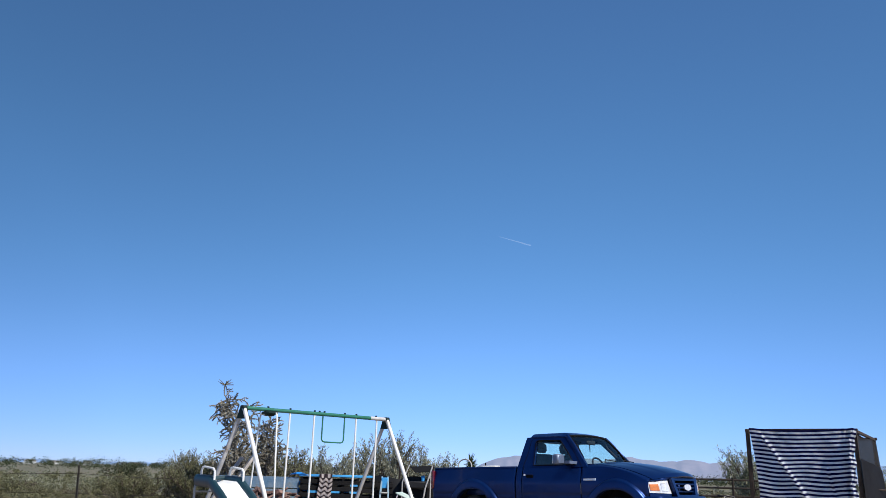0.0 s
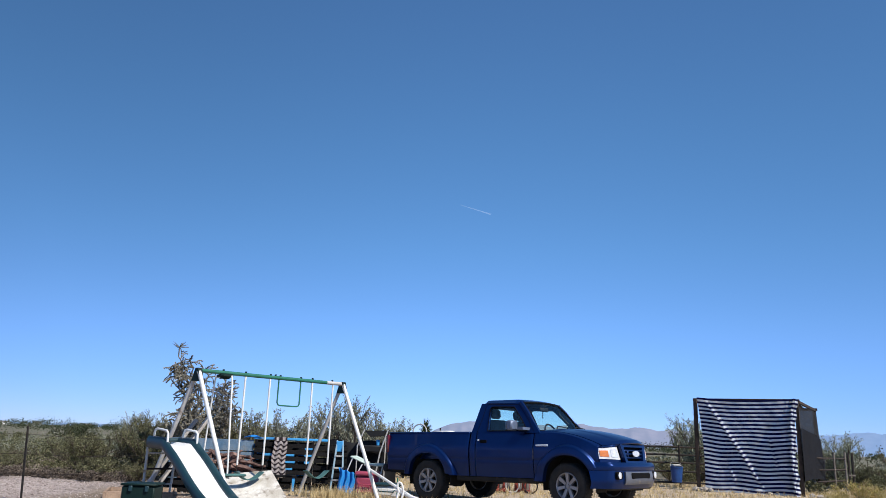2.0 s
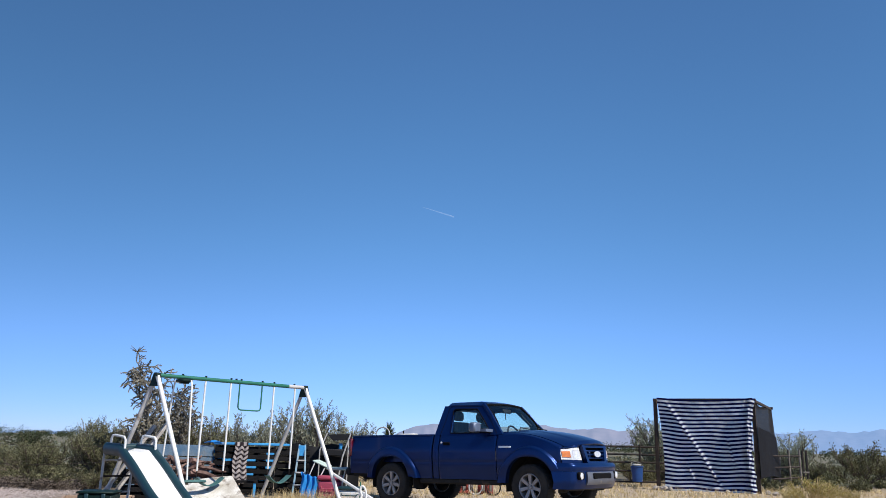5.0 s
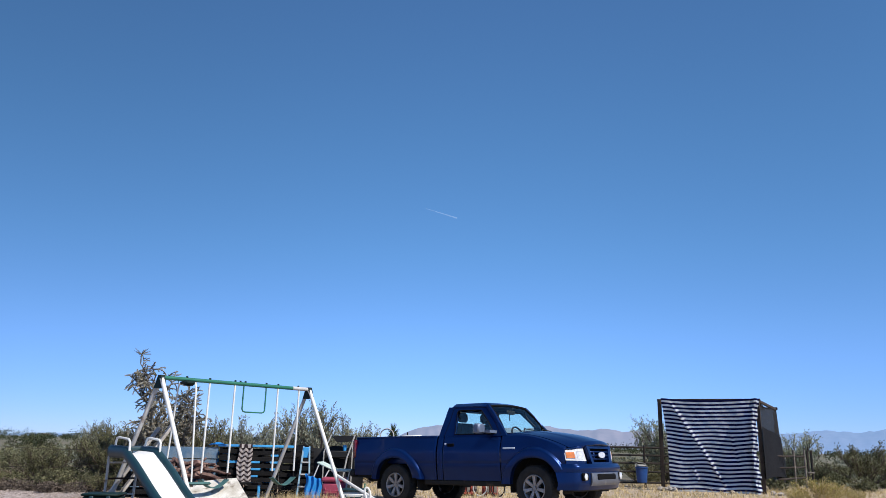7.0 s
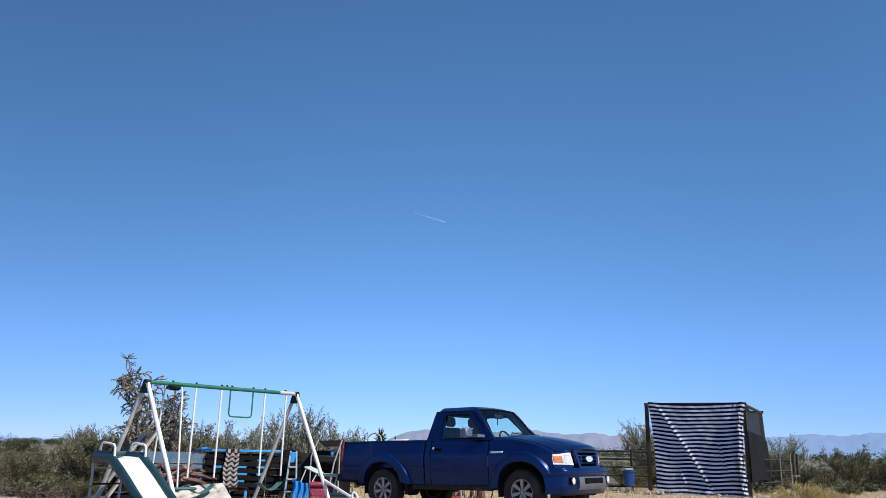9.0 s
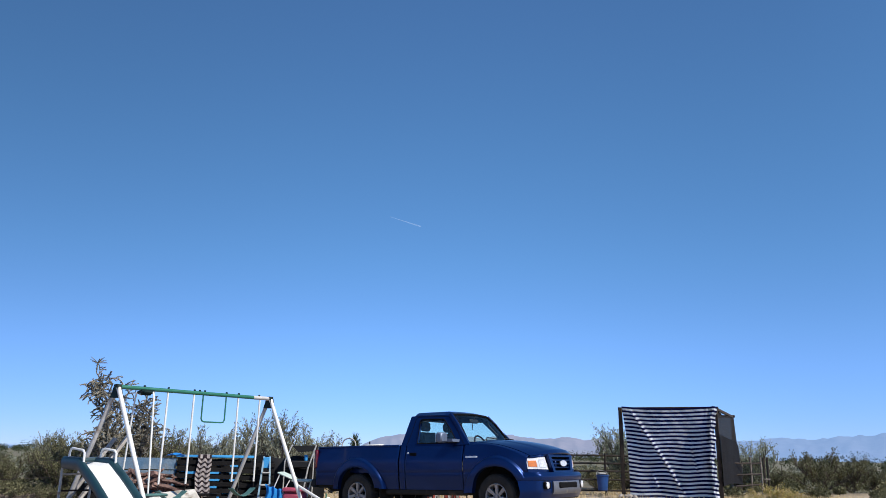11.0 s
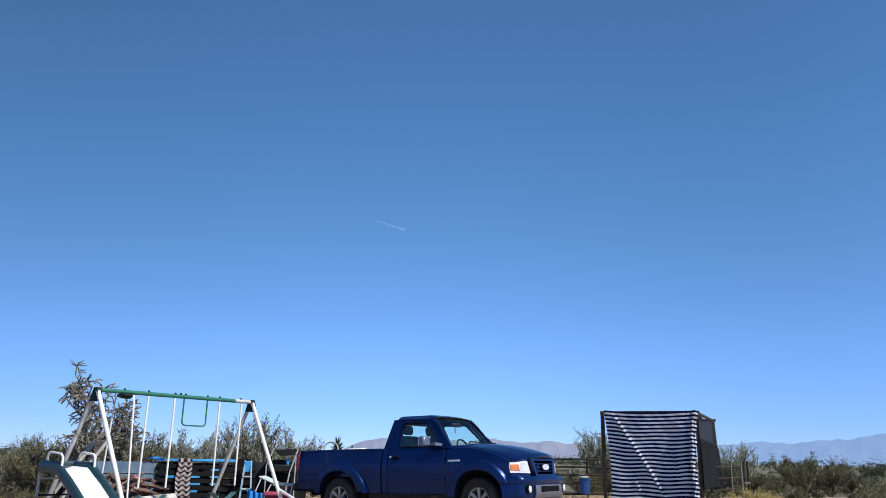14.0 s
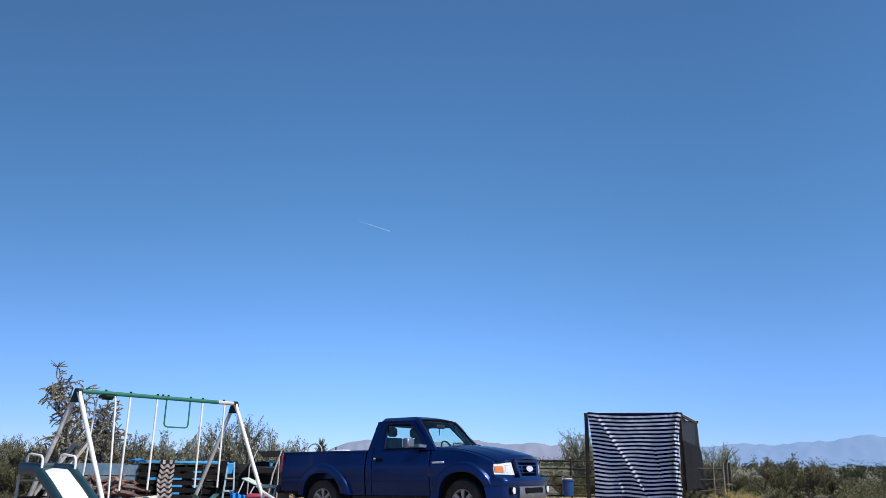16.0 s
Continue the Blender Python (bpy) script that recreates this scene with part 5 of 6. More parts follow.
# loose swing tubes on the ground by the truck
tb = thing("loose_tubes", pose(0, 0, 0), "white metal swing tubes lying by the truck", "tube")
part("long_tube", Shape().tube([(-1.80, 13.95, 0.50), (-0.95, 12.95, 0.13), (-0.55, 12.75, 0.03)], 0.026, 8), WHITE_TUBE, tb)
part("long_tube", Shape().tube([(-1.22, 13.25, 0.20), (-0.62, 12.55, 0.03)], 0.03, 8), WHITE_TUBE, tb)
part("loop", Shape().tube([(-1.20 + 0.115 * math.cos(w * math.pi / 8) + 0.16 * (1 - abs(math.cos(w * math.pi / 16))), 12.95, 0.20 + 0.145 * math.sin(w * math.pi / 8)) for w in range(-3, 12)], 0.018, 8), WHITE_TUBE, tb, "bent white tube loop")
# roll cage bow and pale load in the truck bed
bow = [(-1.14 + 0.13 * math.cos(w * math.pi / 10), 0.22 + 0.05 * math.cos(w * math.pi / 10), 1.235 + 0.125 * math.sin(w * math.pi / 10)) for w in range(10, -1, -1)]
bow = [(-1.02, 0.27, 0.735)] + bow[::-1] + [(-1.27, 0.17, 1.10)]
single("load_bow", Shape().tube([TRUCK_POSE @ Vector(p) for p in bow], 0.014, 7), GREY_TUBE, "grey bent tube hooked over the tailgate", "tube")
single("bed_load", Shape().box((-0.985, 0.42, 0.735), (-0.53, 0.60, 1.238), 0.02, TRUCK_POSE), WHITE_PLASTIC, "white panel standing in the truck bed", "panel")
single("bed_stake", Shape().box((-0.86, 0.5, 1.238), (-0.84, 0.525, 1.30), 0.004, TRUCK_POSE), DARK_WOOD, "small dark stake on the load", "stake")
# red and white crates seen under the truck; white slats greyed for shade
for k, x in enumerate((0.56, 0.98)):
    cr = thing("crate", pose(x, 17.6, -0.02, 0, 0, 8 - 14 * k), "faded red crate with white slats greyed for shade on dry ground", "crate", "red crates")
    for z in (0.02, 0.28):
        part("rail", Shape().box((0, 0, z), (0.34, 0.03, z + 0.05), 0.006), RED_CRATE, cr)
    for q in range(4):
        part("slat", Shape().box((0.01 + 0.085 * q, 0.004, 0.02), (0.075 + 0.085 * q, 0.034, 0.32), 0.006), GREY_WOOD if q % 2 else RED_CRATE, cr)
    part("box", Shape().box((0, 0.045, 0.0), (0.34, 0.35, 0.36), 0.01), RED_CRATE, cr)
    part("hoop", Shape().tube([(0.36 + 0.15 * math.cos(w * math.pi / 8), -0.12, 0.16 + 0.16 * math.sin(w * math.pi / 8)) for w in range(16)], 0.016, 6, closed=True), BLACK_PLASTIC if k else GREY_TUBE, cr)

# wire fence behind the gravel
fence = thing("wire_fence", pose(0, 0, 0), "rusty steel posts with sagging barbed wire", "fence")
posts = [(-22.0, 16.2), (-15.4, 13.6), (-6.42, 11.2), (-5.9, 15.9)]
for x, y in posts:
    m = pose(x, y, 0, 0, -4)
    p = Shape().box((-0.014, -0.004, -0.2), (0.014, 0.004, 1.02), 0.002, m).box((-0.004, 0.005, -0.2), (0.004, 0.03, 1.02), 0.002, m)
    for k in range(9):
        p.box((-0.008, -0.012, 0.12 + 0.1 * k), (0.008, -0.005, 0.14 + 0.1 * k), 0.002, m)
    part("post", p, STEEL_DARK, fence, "rusty studded steel post")
for z in (0.34, 0.62, 0.90):
    path = []
    for (x0, y0), (x1, y1) in zip(posts, posts[1:]):
        path += [(bend(x0, x1, t / 8), bend(y0, y1, t / 8), z - 0.07 * math.sin(math.pi * t / 8)) for t in range(8)]
    part("wire", Shape().tube(path, 0.0035, 4), RUSTY, fence)
for x, y, h in ((-2.62, 17.4, 1.32), (-1.9, 17.6, 1.22)):
    single("fence_stake", Shape().box((-0.022, -0.022, -0.1), (0.022, 0.022, h), 0.005), RUSTY, "rusty thin steel stake", "post", "thin stakes", m=pose(x, y, 0, 0, 1.5))


upright_pallet(pose(-5.22, 13.35, 0, 0, 0, 14), 0.86, 0.50, 4, DARK_WOOD, "blackened low pallet on edge behind the slide", "pallets on edge")

# low timber planter on the gravel beside the storage bin
tf = thing("planter_box", pose(-5.66, 12.35, 0, 0, 0, 21), "low pale timber planter box on the gravel", "planter")
for lo, hi in (((0.0, -0.02, -0.05), (0.95, 0.02, 0.13)), ((0.0, -0.95, -0.05), (0.95, -0.91, 0.13)), ((-0.042, -0.95, -0.05), (-0.002, 0.02, 0.125)), ((0.952, -0.95, -0.05), (0.992, 0.02, 0.125))):
    part("board", Shape().box(lo, hi, 0.006), PALE_TIMBER, tf)



# ---- plants ----
def add_leaf(s, p, d, long, wide, rng, slot=0):
    """A small pointed leaf of two triangles."""
    d = d.normalized()
    side = d.cross(Vector((rng.random() - 0.5, rng.random() - 0.5, rng.random() - 0.5))).normalized()
    s.add([p, p + d * long * 0.5 + side * wide * 0.5, p + d * long, p + d * long * 0.5 - side * wide * 0.5], [(0, 1, 2, 3)], slot)


def shrub_meshes(seed, tall, spread, stems, twigs, leaves, leaf, clump, lean=0.5, low=0.35, plume=0.0):
    """Stems fanning out of one foot, twigs off them, leaves round the twigs; plume turns the twigs upwards and lays the leaves along them."""
    rng = random.Random(seed)
    wood, crown = Shape(), Shape()
    for i in range(stems):
        a = 2 * math.pi * (i + rng.random() * 0.8) / stems
        reach = spread * (0.25 + 0.75 * rng.random())
        up = tall * (1.0 - 0.45 * (reach / spread) ** 2) * (0.72 + 0.30 * rng.random()) * (1 - 0.22 * plume)
        pts = []
        for k in range(6):
            t = k / 5
            r = reach * t ** (1.0 + lean)
            pts.append(Vector((math.cos(a) * r + 0.06 * rng.uniform(-1, 1) * t, math.sin(a) * r + 0.06 * rng.uniform(-1, 1) * t, up * t)))
        thick = 0.010 + 0.008 * tall
        wood.tube(pts, [thick * (1 - 0.8 * k / 5) for k in range(6)], 5)
        for j in range(twigs):
            t = low + (1 - low) * rng.random() ** 0.8
            k = min(4, int(t * 5))
            base = pts[k].lerp(pts[k + 1], t * 5 - k)
            d = Vector((rng.gauss(0, 1), rng.gauss(0, 1), 0.35 + abs(rng.gauss(0, 0.8)))).normalized()
            d = (d + Vector((math.cos(a), math.sin(a), 0.4)) * 0.4 + Vector((0, 0, 1.3 * plume))).normalized()
            long = tall * (0.10 + 0.16 * rng.random()) * (1 + 0.25 * plume)
            tip = base + d * long
            wood.tube([base, base.lerp(tip, 0.5) + Vector((0, 0, 0.02)), tip], [thick * 0.35, thick * 0.25, thick * 0.1], 4)
            for q in range(leaves):
                p = base.lerp(tip, 0.25 + 0.8 * rng.random()) + Vector((rng.uniform(-1.5, 1.5), rng.uniform(-1.5, 1.5), rng.uniform(-1.3, 1.0))) * clump
                add_leaf(crown, p, Vector((rng.gauss(0, 1), rng.gauss(0, 1), rng.gauss(0.4, 0.8))) + d * 1.6 * plume, leaf * rng.uniform(0.6, 1.3), leaf * rng.uniform(0.35, 0.7) * (1 - 0.45 * plume), rng)
    return wood, crown


def shrub(name, label, category, group, meshes, wood_mat, leaf_mat, m):
    t = thing(name, m, label, category, group)
    part("trunk", meshes[0], wood_mat, t)
    part("crown", meshes[1], leaf_mat, t, smooth=0)
    return t


def place(x, y, turn=0.0, size=1.0, tall=1.0):
    return Matrix.Translation((x, y, ground_z(x, y) - 0.03)) @ Matrix.Rotation(turn, 4, "Z") @ Matrix.Diagonal((size, size, size * tall, 1))


def put(ob, x, y, turn, size, tall=1.0):
    """A copy of a plant, turned and grown to its own size."""
    c = copy_thing(ob, Matrix.Translation((x, y, ground_z(x, y) - 0.03)) @ Matrix.Rotation(turn, 4, "Z"))
    c.scale = (size, size, size * tall)
    return c


# creosote bushes: kinds, then their places (x, y, size, tallness)
KINDS = [shrub("creosote_bush", "airy olive-green creosote bush in dry gravel", "bush", "creosote bushes", shrub_meshes(100 + k, 1.2, 1.05, 18, 15, 28, 0.050, 0.036, 0.15, 0.25, 0.6), BARK, LEAF_CREOSOTE, place(*xy))
         for k, xy in enumerate(((-8.7, 17.3, 0.3, 0.95, 0.92), (-7.3, 17.6, 1.2, 1.0, 1.1), (-11.0, 17.6, 2.2, 0.62, 0.85)))]
GREYS = [shrub("desert_shrub", "tall grey-green desert shrub with thin twigs", "bush", "tall shrubs", shrub_meshes(140 + k, 2.15, 1.0, 13, 16, 34, 0.080, 0.040, 0.3, 0.15, 0.9), BARK, LEAF_GREY, place(*xy))
         for k, xy in enumerate(((-5.2, 22.0, 0.3, 0.95), (-3.6, 23.0, 1.2, 1.08), (-2.2, 24.0, 2.0, 0.82)))]
spots = random.Random(11)
for x, y, size, tall in ((-6.6, 17.2, 0.85, 1.0), (-8.2, 20.2, 1.15, 1.1), (-10.2, 20.6, 0.75, 0.8), (-12.9, 18.2, 0.6, 0.8), (-13.6, 22.4, 0.6, 0.75), (-6.6, 20.4, 1.25, 1.25), (-16.0, 22.0, 0.6, 0.7), (-7.6, 23.4, 1.2, 1.15), (-9.9, 16.6, 0.5, 0.8), (-7.9, 16.4, 0.5, 0.8), (-6.9, 16.2, 0.45, 0.9),
                         (-18.0, 27.0, 0.7, 0.7), (-14.5, 29.0, 0.7, 0.7), (-5.0, 20.0, 0.9, 1.0), (-3.4, 20.6, 0.85, 0.95), (-1.8, 21.5, 0.8, 0.9), (-0.6, 23.5, 0.85, 0.9)):
    put(spots.choice(KINDS), x, y, spots.random() * 6, size, tall)
for x, y, size, tall in ((-4.4, 24.5, 1.05, 1.0), (-1.0, 25.2, 0.62, 1.0), (-6.3, 23.4, 0.85, 1.0), (0.1, 27.0, 0.55, 1.0), (-2.9, 26.2, 1.0, 1.0), (-9.1, 22.9, 0.76, 1.0), (-10.2, 23.4, 0.76, 1.0)):
    put(spots.choice(GREYS), x, y, spots.random() * 6, size, tall)
# bushes at the corral's far side and on the right-hand flat
for x, y, size, tall in ((14.7, 27.0, 1.4, 0.95), (16.0, 27.4, 1.25, 0.9), (17.6, 28.6, 1.1, 0.7), (18.6, 29.5, 0.8, 0.6), (15.0, 31.0, 0.9, 0.8), (20.5, 28.0, 0.8, 0.6), (22.0, 32.0, 0.9, 0.7), (12.4, 29.0, 0.7, 0.85), (17.2, 34.0, 0.9, 0.7), (24.5, 34.0, 1.0, 0.7), (10.4, 29.0, 1.05, 1.0), (8.8, 31.0, 1.0, 0.95), (4.6, 25.4, 0.7, 0.9), (6.3, 25.2, 0.75, 0.9), (7.7, 25.7, 0.8, 0.95), (3.0, 26.0, 0.75, 0.9), (9.5, 26.2, 0.8, 0.95), (5.4, 28.0, 0.95, 0.85), (3.8, 29.5, 0.85, 0.85), (26.0, 30.0, 1.1, 0.8)):
    put(spots.choice(KINDS), x, y, spots.random() * 6, size, tall)
PALO = shrub("palo_verde", "airy yellow-green palo verde tree behind the corral", "tree", "palo verde trees", shrub_meshes(171, 2.5, 1.5, 16, 18, 30, 0.085, 0.06, 0.2, 0.15, 0.7), BARK, LEAF_PALO, place(7.75, 27.0, 0.4, 0.98))
put(PALO, 12.6, 27.5, 2.0, 0.78)
put(PALO, 9.6, 27.4, 4.0, 0.62)
DARKS = shrub("mesquite_tree", "dark green rounded mesquite on the flat", "tree", "mesquite trees", shrub_meshes(181, 3.2, 2.4, 14, 16, 18, 0.16, 0.20, 0.3, 0.3), BARK, LEAF_DARK, place(40.0, 56.0, 0.4, 1.0, 0.7))
for x, y, size in ((43.5, 58.0, 0.9), (47.0, 57.0, 0.8), (52.0, 66.0, 0.8), (-36, 70, 1.0), (45.0, 70.0, 1.0)):
    put(DARKS, x, y, x, size, 0.75)

# flowering bush and smaller tufts beside the shelter
FLOWER = shrub("flowering_brush", "low dry brush with yellow flower heads", "bush", "flowering brush", shrub_meshes(191, 0.62, 0.55, 24, 9, 9, 0.035, 0.035, 0.3, 0.45), STRAW, LEAF_YELLOW, place(8.35, 17.5, 0.0, 1.0))
for x, y, size in ((8.9, 17.9, 0.8), (7.8, 17.3, 0.55), (9.6, 18.4, 0.6)):
    put(FLOWER, x, y, x * 3, size)



# narrow-leaved yucca behind the truck bed
def yucca_meshes(seed, n, long):
    rng = random.Random(seed)
    trunk, crown = Shape(), Shape()
    trunk.tube([(0, 0, 0), (0.03, 0, 1.0), (0.0, 0.03, 1.75)], [0.11, 0.09, 0.08], 8)
    for k in range(n):
        a, e = rng.random() * 6.28, rng.uniform(-0.3, 1.4)
        d = Vector((math.cos(a) * math.cos(e), math.sin(a) * math.cos(e), math.sin(e)))
        p = Vector((0, 0, 1.5 + 0.3 * rng.random()))
        side = d.orthogonal().normalized() * 0.02
        tip = p + d * long + Vector((0, 0, -0.06))
        mid = p + d * long * 0.5
        crown.add([p - side, p + side, mid + side, tip, mid - side], [(0, 1, 2, 4), (4, 2, 3)])
    return trunk, crown


shrub("yucca", "dark green spiky yucca on a short trunk", "yucca", "", yucca_meshes(7, 110, 0.55), BARK, LEAF_DARK, place(-1.73, 29.5, 0.0, 0.60, 1.42))


# cholla: jointed arms that fork and droop
def cholla_meshes(seed, tall, arms, lean):
    """Bare woody limbs below; above them chains of short joints that fork, curl and hang."""
    rng = random.Random(seed)
    trunk, joints = Shape(), Shape()
    trunk.tube([(0, 0, -0.05), (0.04, 0.02, tall * 0.12), (-0.02, 0.05, tall * 0.25)], [0.085, 0.07, 0.06], 8)

    def joint(p, q, r):
        d = q - p
        joints.tube([p, p.lerp(q, 0.2), p.lerp(q, 0.8), q], [r * 0.6, r, r, r * 0.55], 5)
        for _ in range(7):
            a = p.lerp(q, rng.random())
            o = Vector((rng.gauss(0, 1), rng.gauss(0, 1), rng.gauss(0, 1))).normalized()
            joints.add([a, a + o * (r + 0.028), a + d.normalized() * 0.016], [(0, 1, 2)], 1)

    def chain(p, d, left, r):
        """One joint after another, curling the same way and sinking, forking now and then."""
        curl = Vector((rng.gauss(0, 0.45), rng.gauss(0, 0.45), rng.gauss(-0.15, 0.4)))
        while left > 0:
            q = p + d * rng.uniform(0.055, 0.095)
            joint(p, q, r)
            p = q
            left -= 1
            d = (d + curl + Vector((rng.gauss(0, 0.3), rng.gauss(0, 0.3), rng.gauss(-0.1, 0.3)))).normalized()
            if left > 1 and rng.random() < 0.30:
                e = (d + Vector((rng.gauss(0, 0.9), rng.gauss(0, 0.9), rng.gauss(0.3, 0.7)))).normalized()
                chain(p, e, left - 1, r * 0.95)

    # limbs run up side by side and spread only in the crown
    for k in range(8):
        a = 0.8 * k + rng.random() * 0.6
        high = tall * (0.89 if k == 0 else rng.uniform(0.78, 0.93) if k % 3 else rng.uniform(0.5, 0.7))
        high *= 1.0 if k == 0 else 0.97 - 0.10 * max(0.0, math.cos(a))
        reach = (0.05 if k == 0 else rng.uniform(0.26, 0.62)) * tall / 3
        reach *= 0.65 if math.cos(a) < 0 else 1.0
        p = Vector((0, 0.03, tall * (0.06 + 0.12 * rng.random())))
        start, n = p.copy(), 11
        for j in range(n):
            t = (j + 1) / n
            q = Vector((math.cos(a) * reach * (0.4 * t + 0.6 * t ** 3) + lean * (1.0 if k == 0 else 0.25) * t * t, math.sin(a) * reach * t, bend(start.z, high, t))) + Vector((rng.gauss(0, 0.055), rng.gauss(0, 0.055), 0))
            thick = [bend(0.036, 0.013, t + o) for o in (-0.1, -0.05, 0.0)]
            trunk.tube([p, p.lerp(q, 0.5) + Vector((rng.gauss(0, 0.02), 0, 0)), q], thick, 6)
            for _ in range(1 if t < 0.35 else arms if t < 0.72 else arms + 2 if t < 0.88 else arms + 3):
                w = rng.random() * 6.28
                chain(p.lerp(q, rng.random()), Vector((math.cos(w), math.sin(w), rng.uniform(-0.2, 1.0))).normalized(), rng.randint(2, 3) if t < 0.7 else rng.randint(3, 5), 0.0118)
            p = q
        if k == 0:
            # the crown: long chains that spread all round below the tip
            for j in range(14):
                w = j * 2.4
                at = Vector((lean * 0.72, 0, high * (0.80 + 0.18 * rng.random())))
                chain(at, Vector((math.cos(w), 0.6 * math.sin(w), rng.uniform(0.0, 0.6))).normalized(), rng.randint(5, 7), 0.0118)
            # spent flower stalk: a spoked tip over the crown
            top = p + Vector((0, 0, tall * 0.07))
            joint(p, top, 0.015)
            for j in range(11):
                w = j * 0.75
                d = Vector((math.cos(w), math.sin(w), 0.05 + 0.75 * (j % 3) / 2)).normalized()
                joints.tube([top, top + d * 0.10, top + d * 0.20], [0.008, 0.011, 0.005], 4)
    return trunk, joints


def cholla(seed, tall, arms, m, label, lean=0.0):
    c = thing("cholla_cactus", m, label, "cactus", "cholla cacti")
    a, b = cholla_meshes(seed, tall, arms, lean)
    part("trunk", a, CHOLLA_DRY, c)
    part("crown", b, [CHOLLA_SKIN, CHOLLA_SPINE], c, "grey-green jointed arms with straw spines")
    return c


cholla(21, 3.05, 2, place(-6.17, 17.0), "tall forked cholla cactus behind the swing set", -0.58)
cholla(34, 2.4, 2, place(-5.66, 17.3, 1.0), "bushy cholla cactus behind the swing set")
cholla(47, 1.7, 2, place(-6.15, 16.7, 2.2), "bushy cholla cactus behind the swing set")

# ---- ground cover: what nobody could count ----
gr = random.Random(3)
grass = Shape()
for k in range(9500):
    x, y = gr.uniform(-3.0, 13.0), gr.uniform(12.2, 24.5)
    if gr.random() > 0.45 + 0.6 * noise.noise(Vector((x * 0.6, y * 0.6, 3))) + (0.25 if y > 17 else 0):
        continue
    z, h = ground_z(x, y), gr.uniform(0.04, 0.15)
    for q in range(5):
        a = gr.random() * 6.28
        d = Vector((math.cos(a), math.sin(a), 0))
        b, w = Vector((x, y, z - 0.01)) + d * 0.03 * gr.random(), Vector((-d.y, d.x, 0)) * 0.005
        tip = b + Vector((0, 0, h * gr.uniform(0.6, 1.2))) + d * h * gr.uniform(0.1, 0.9)
        grass.add([b - w, b + w, b.lerp(tip, 0.6) + w * 0.6 + Vector((0, 0, 0.1 * h)), tip, b.lerp(tip, 0.6) - w * 0.6 + Vector((0, 0, 0.1 * h))], [(0, 1, 2, 4), (4, 2, 3)])
# taller straw between the pallets, the swing set and the truck
for k in range(420):
    x, y = gr.gauss(-2.35, 0.38), gr.gauss(14.15, 0.22)
    z, h = ground_z(x, y), gr.uniform(0.08, 0.26)
    for q in range(5):
        a = gr.random() * 6.28
        d = Vector((math.cos(a), math.sin(a), 0))
        b, w = Vector((x, y, z - 0.01)) + d * 0.03 * gr.random(), Vector((-d.y, d.x, 0)) * 0.004
        tip = b + Vector((0, 0, h * gr.uniform(0.6, 1.2))) + d * h * gr.uniform(0.1, 0.6)
        grass.add([b - w, b + w, tip], [(0, 1, 2)])
single("dry_grass", grass, STRAW, "short straw-coloured dry grass tufts", "grass", kind="stuff", smooth=0)
stones = Shape()
for k in range(9000):
    x, y = gr.uniform(-14.0, -3.6), gr.uniform(11.0, 16.4)
    if x > -6.4 + gr.random() and gr.random() < 0.75:
        continue
    r = gr.uniform(0.007, 0.022)
    c = Vector((x, y, ground_z(x, y) + r * 0.2))
    v = [c + Vector(o) * r * gr.uniform(0.7, 1.3) for o in ((1, 0, 0), (0, 1, 0), (-1, 0, 0), (0, -1, 0), (0, 0, 0.7), (0, 0, -0.7))]
    stones.add(v, [(0, 1, 4), (1, 2, 4), (2, 3, 4), (3, 0, 4), (1, 0, 5), (2, 1, 5), (3, 2, 5), (0, 3, 5)])
PEBBLE = leaf_material("pebble", (0.22, 0.175, 0.155), (0.46, 0.40, 0.37))
single("gravel", stones, PEBBLE, "loose pale grey and pinkish gravel", "gravel", kind="stuff", smooth=0)


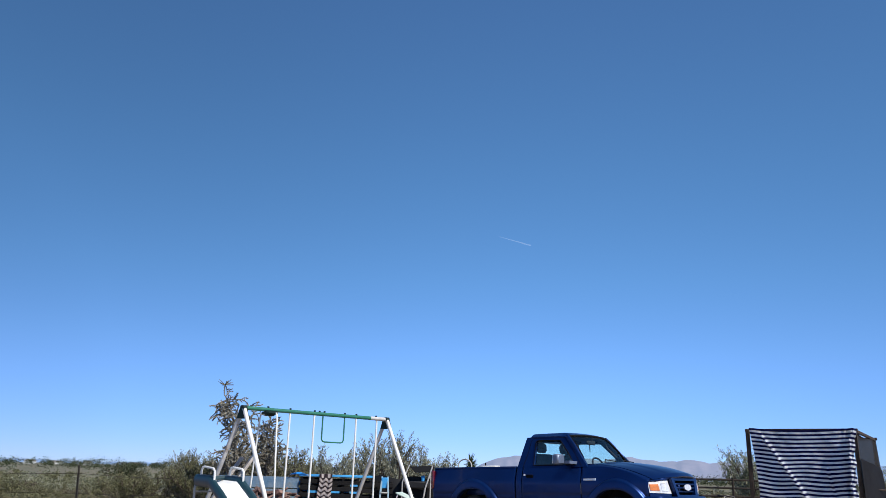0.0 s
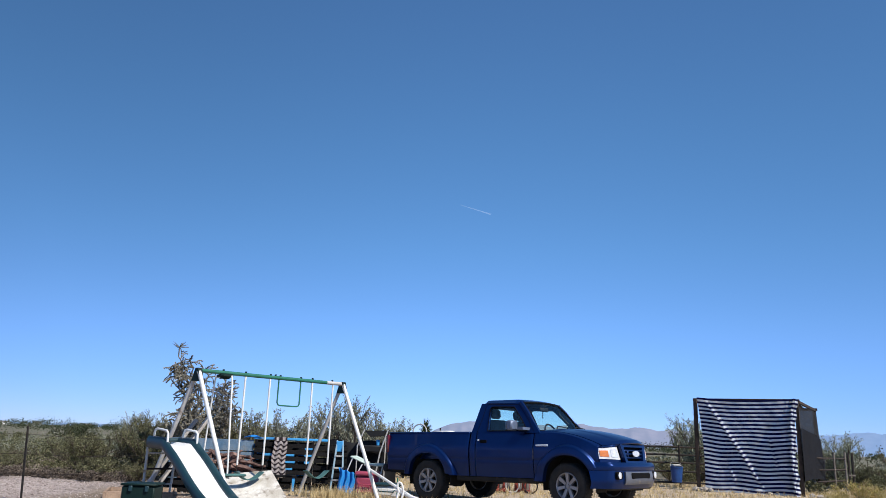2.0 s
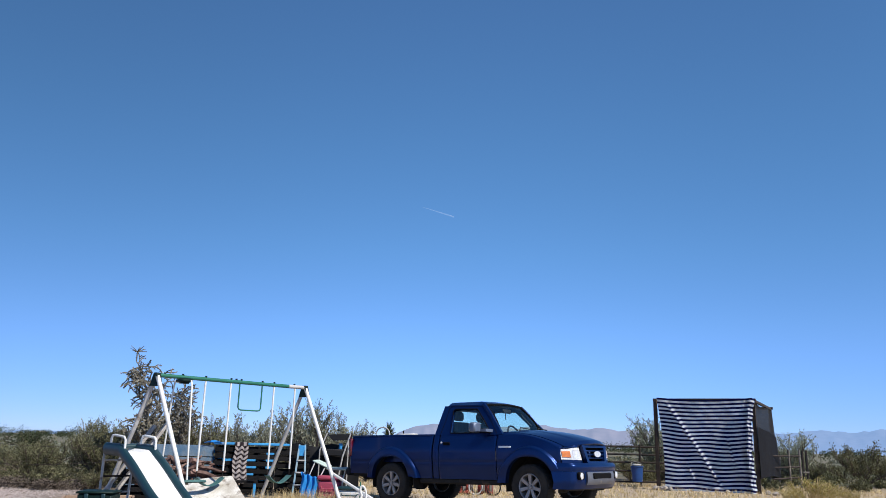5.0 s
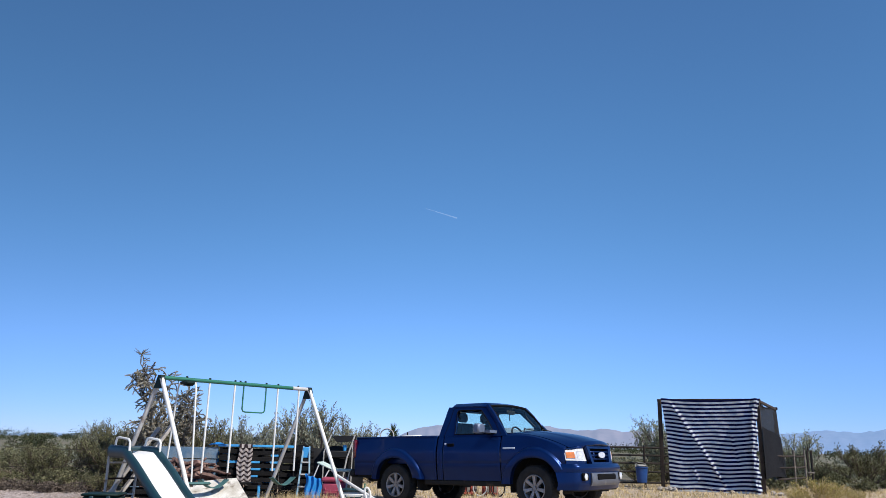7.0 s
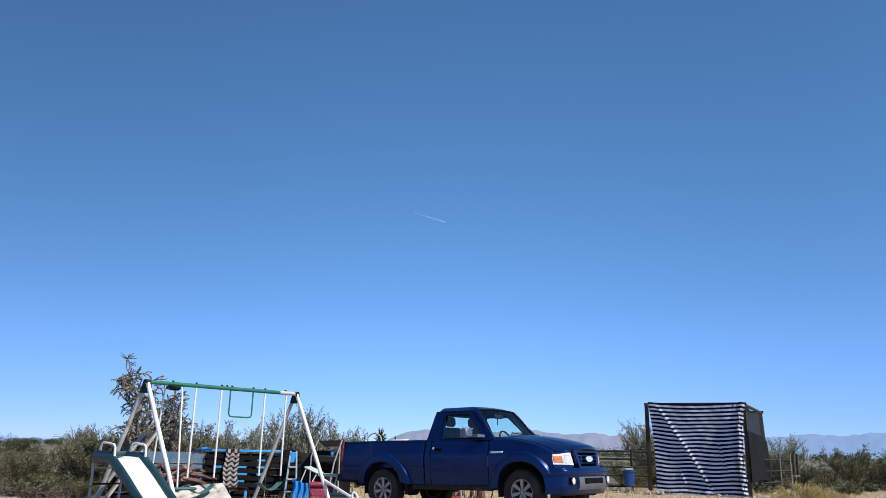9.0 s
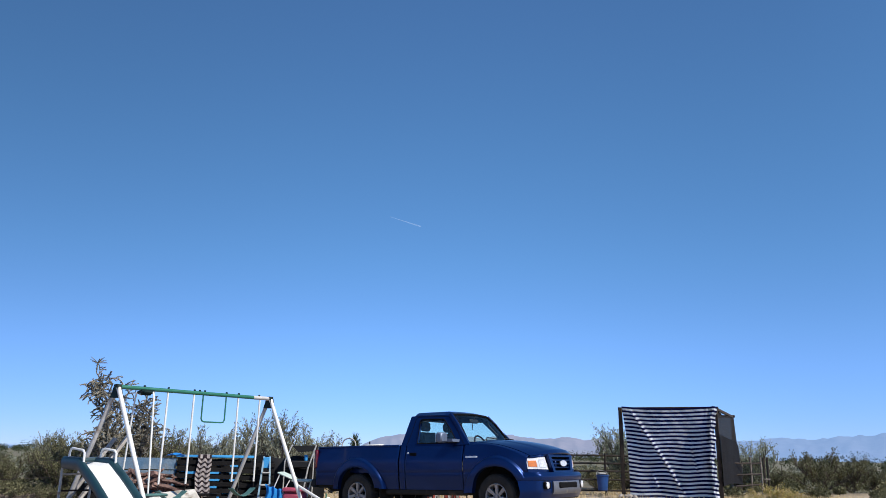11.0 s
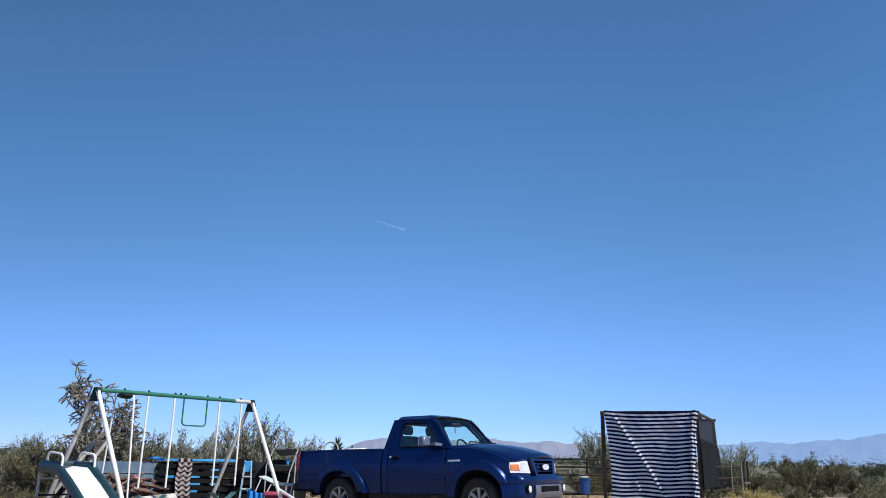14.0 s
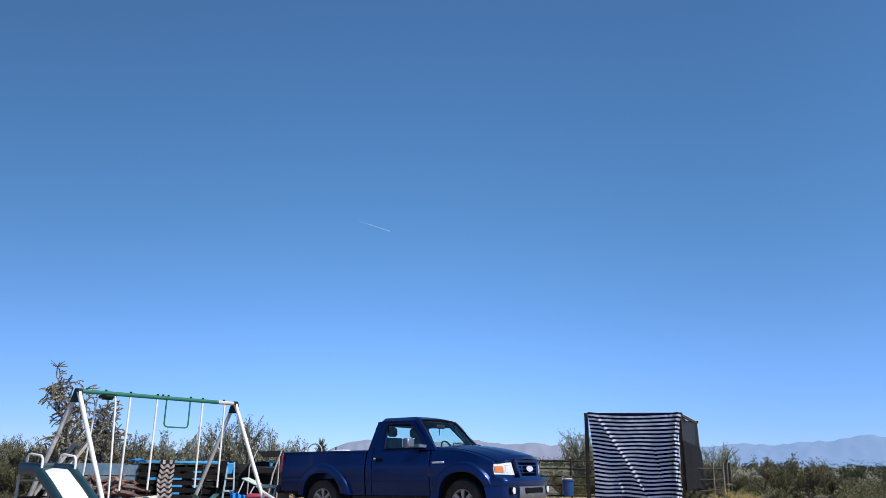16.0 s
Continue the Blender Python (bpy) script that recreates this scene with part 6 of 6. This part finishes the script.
def scatter(name, seed, n, near, far, az0, az1, size, leaves, mats, label):
    """Scrub of the open plain: many small leafy clumps in one mesh."""
    rng, s = random.Random(seed), Shape()
    for k in range(n):
        d = near * (far / near) ** rng.random()
        a = radians(rng.uniform(az0, az1))
        x, y = d * math.sin(a), d * math.cos(a)
        h = size * rng.uniform(0.5, 1.25)
        z = ground_z(x, y)
        grow = 0.014 + 0.0016 * d
        for q in range(leaves):
            w = rng.random() * 6.28
            r = h * 0.75 * math.sqrt(rng.random())
            p = Vector((x + r * math.cos(w), y + r * math.sin(w), z + h * (0.10 + 0.85 * rng.random() * (1 - 0.5 * (r / h) ** 2))))
            add_leaf(s, p, Vector((rng.gauss(0, 1), rng.gauss(0, 1), rng.gauss(0.5, 0.8))), grow * rng.uniform(0.6, 1.4), grow * rng.uniform(0.4, 0.8), rng)
    return single(name, s, mats, label, "scrub", kind="stuff", smooth=0)


scatter("near_scrub", 4, 150, 17.6, 36, -46, -13, 0.42, 330, LEAF_CREOSOTE, "low olive-brown scrub behind the gravel")
scatter("flat_scrub", 6, 130, 23, 46, 14, 44, 0.40, 620, LEAF_CREOSOTE, "low olive-brown scrub on the flat")
scatter("dead_brush", 5, 16, 17.2, 34, -46, -13, 0.42, 420, BARK, "low bare grey-brown brush")
scatter("twig_litter", 9, 40, 16.4, 18.6, -32, -23, 0.20, 240, BARK, "dark dead twigs along the gravel bank")
scatter("plain_scrub", 1, 900, 30, 190, -40, 42, 0.80, 170, LEAF_CREOSOTE, "olive-green scrub of the open desert")
scatter("pale_scrub", 2, 420, 34, 240, -40, 42, 0.80, 150, LEAF_GREY, "grey-green scrub of the open desert")
scatter("far_trees", 3, 520, 260, 1000, -42, 44, 5.2, 90, LEAF_DARK, "dark distant trees on the plain")

# far houses among the trees
for k, (az, d, w) in enumerate(((-33.0, 1120, 12), (-29.6, 1210, 10), (-26.6, 1060, 9), (-31.5, 1300, 14))):
    a = radians(az)
    x, y = d * math.sin(a), d * math.cos(a)
    z = ground_z(x, y)
    h = thing("house", pose(x, y, z, 0, 0, 20 * k), "small pale house far off among trees", "house", "far houses")
    part("wall", Shape().box((-w / 2, -4, -0.5), (w / 2, 4, 3.4), 0.05), WHITE_PLASTIC, h)
    part("roof", Shape().prism([(-w / 2 - 0.4, -4.5, 3.4), (-w / 2 - 0.4, 4.5, 3.4), (-w / 2 - 0.4, 0, 5.2)], (w + 0.8, 0, 0)), GREY_WOOD, h)
    for q in (-0.28, 0.22):
        part("window", Shape().box((w * q, -4.06, 1.0), (w * q + 1.4, -3.95, 2.3), 0.02), BLACK_PLASTIC, h)
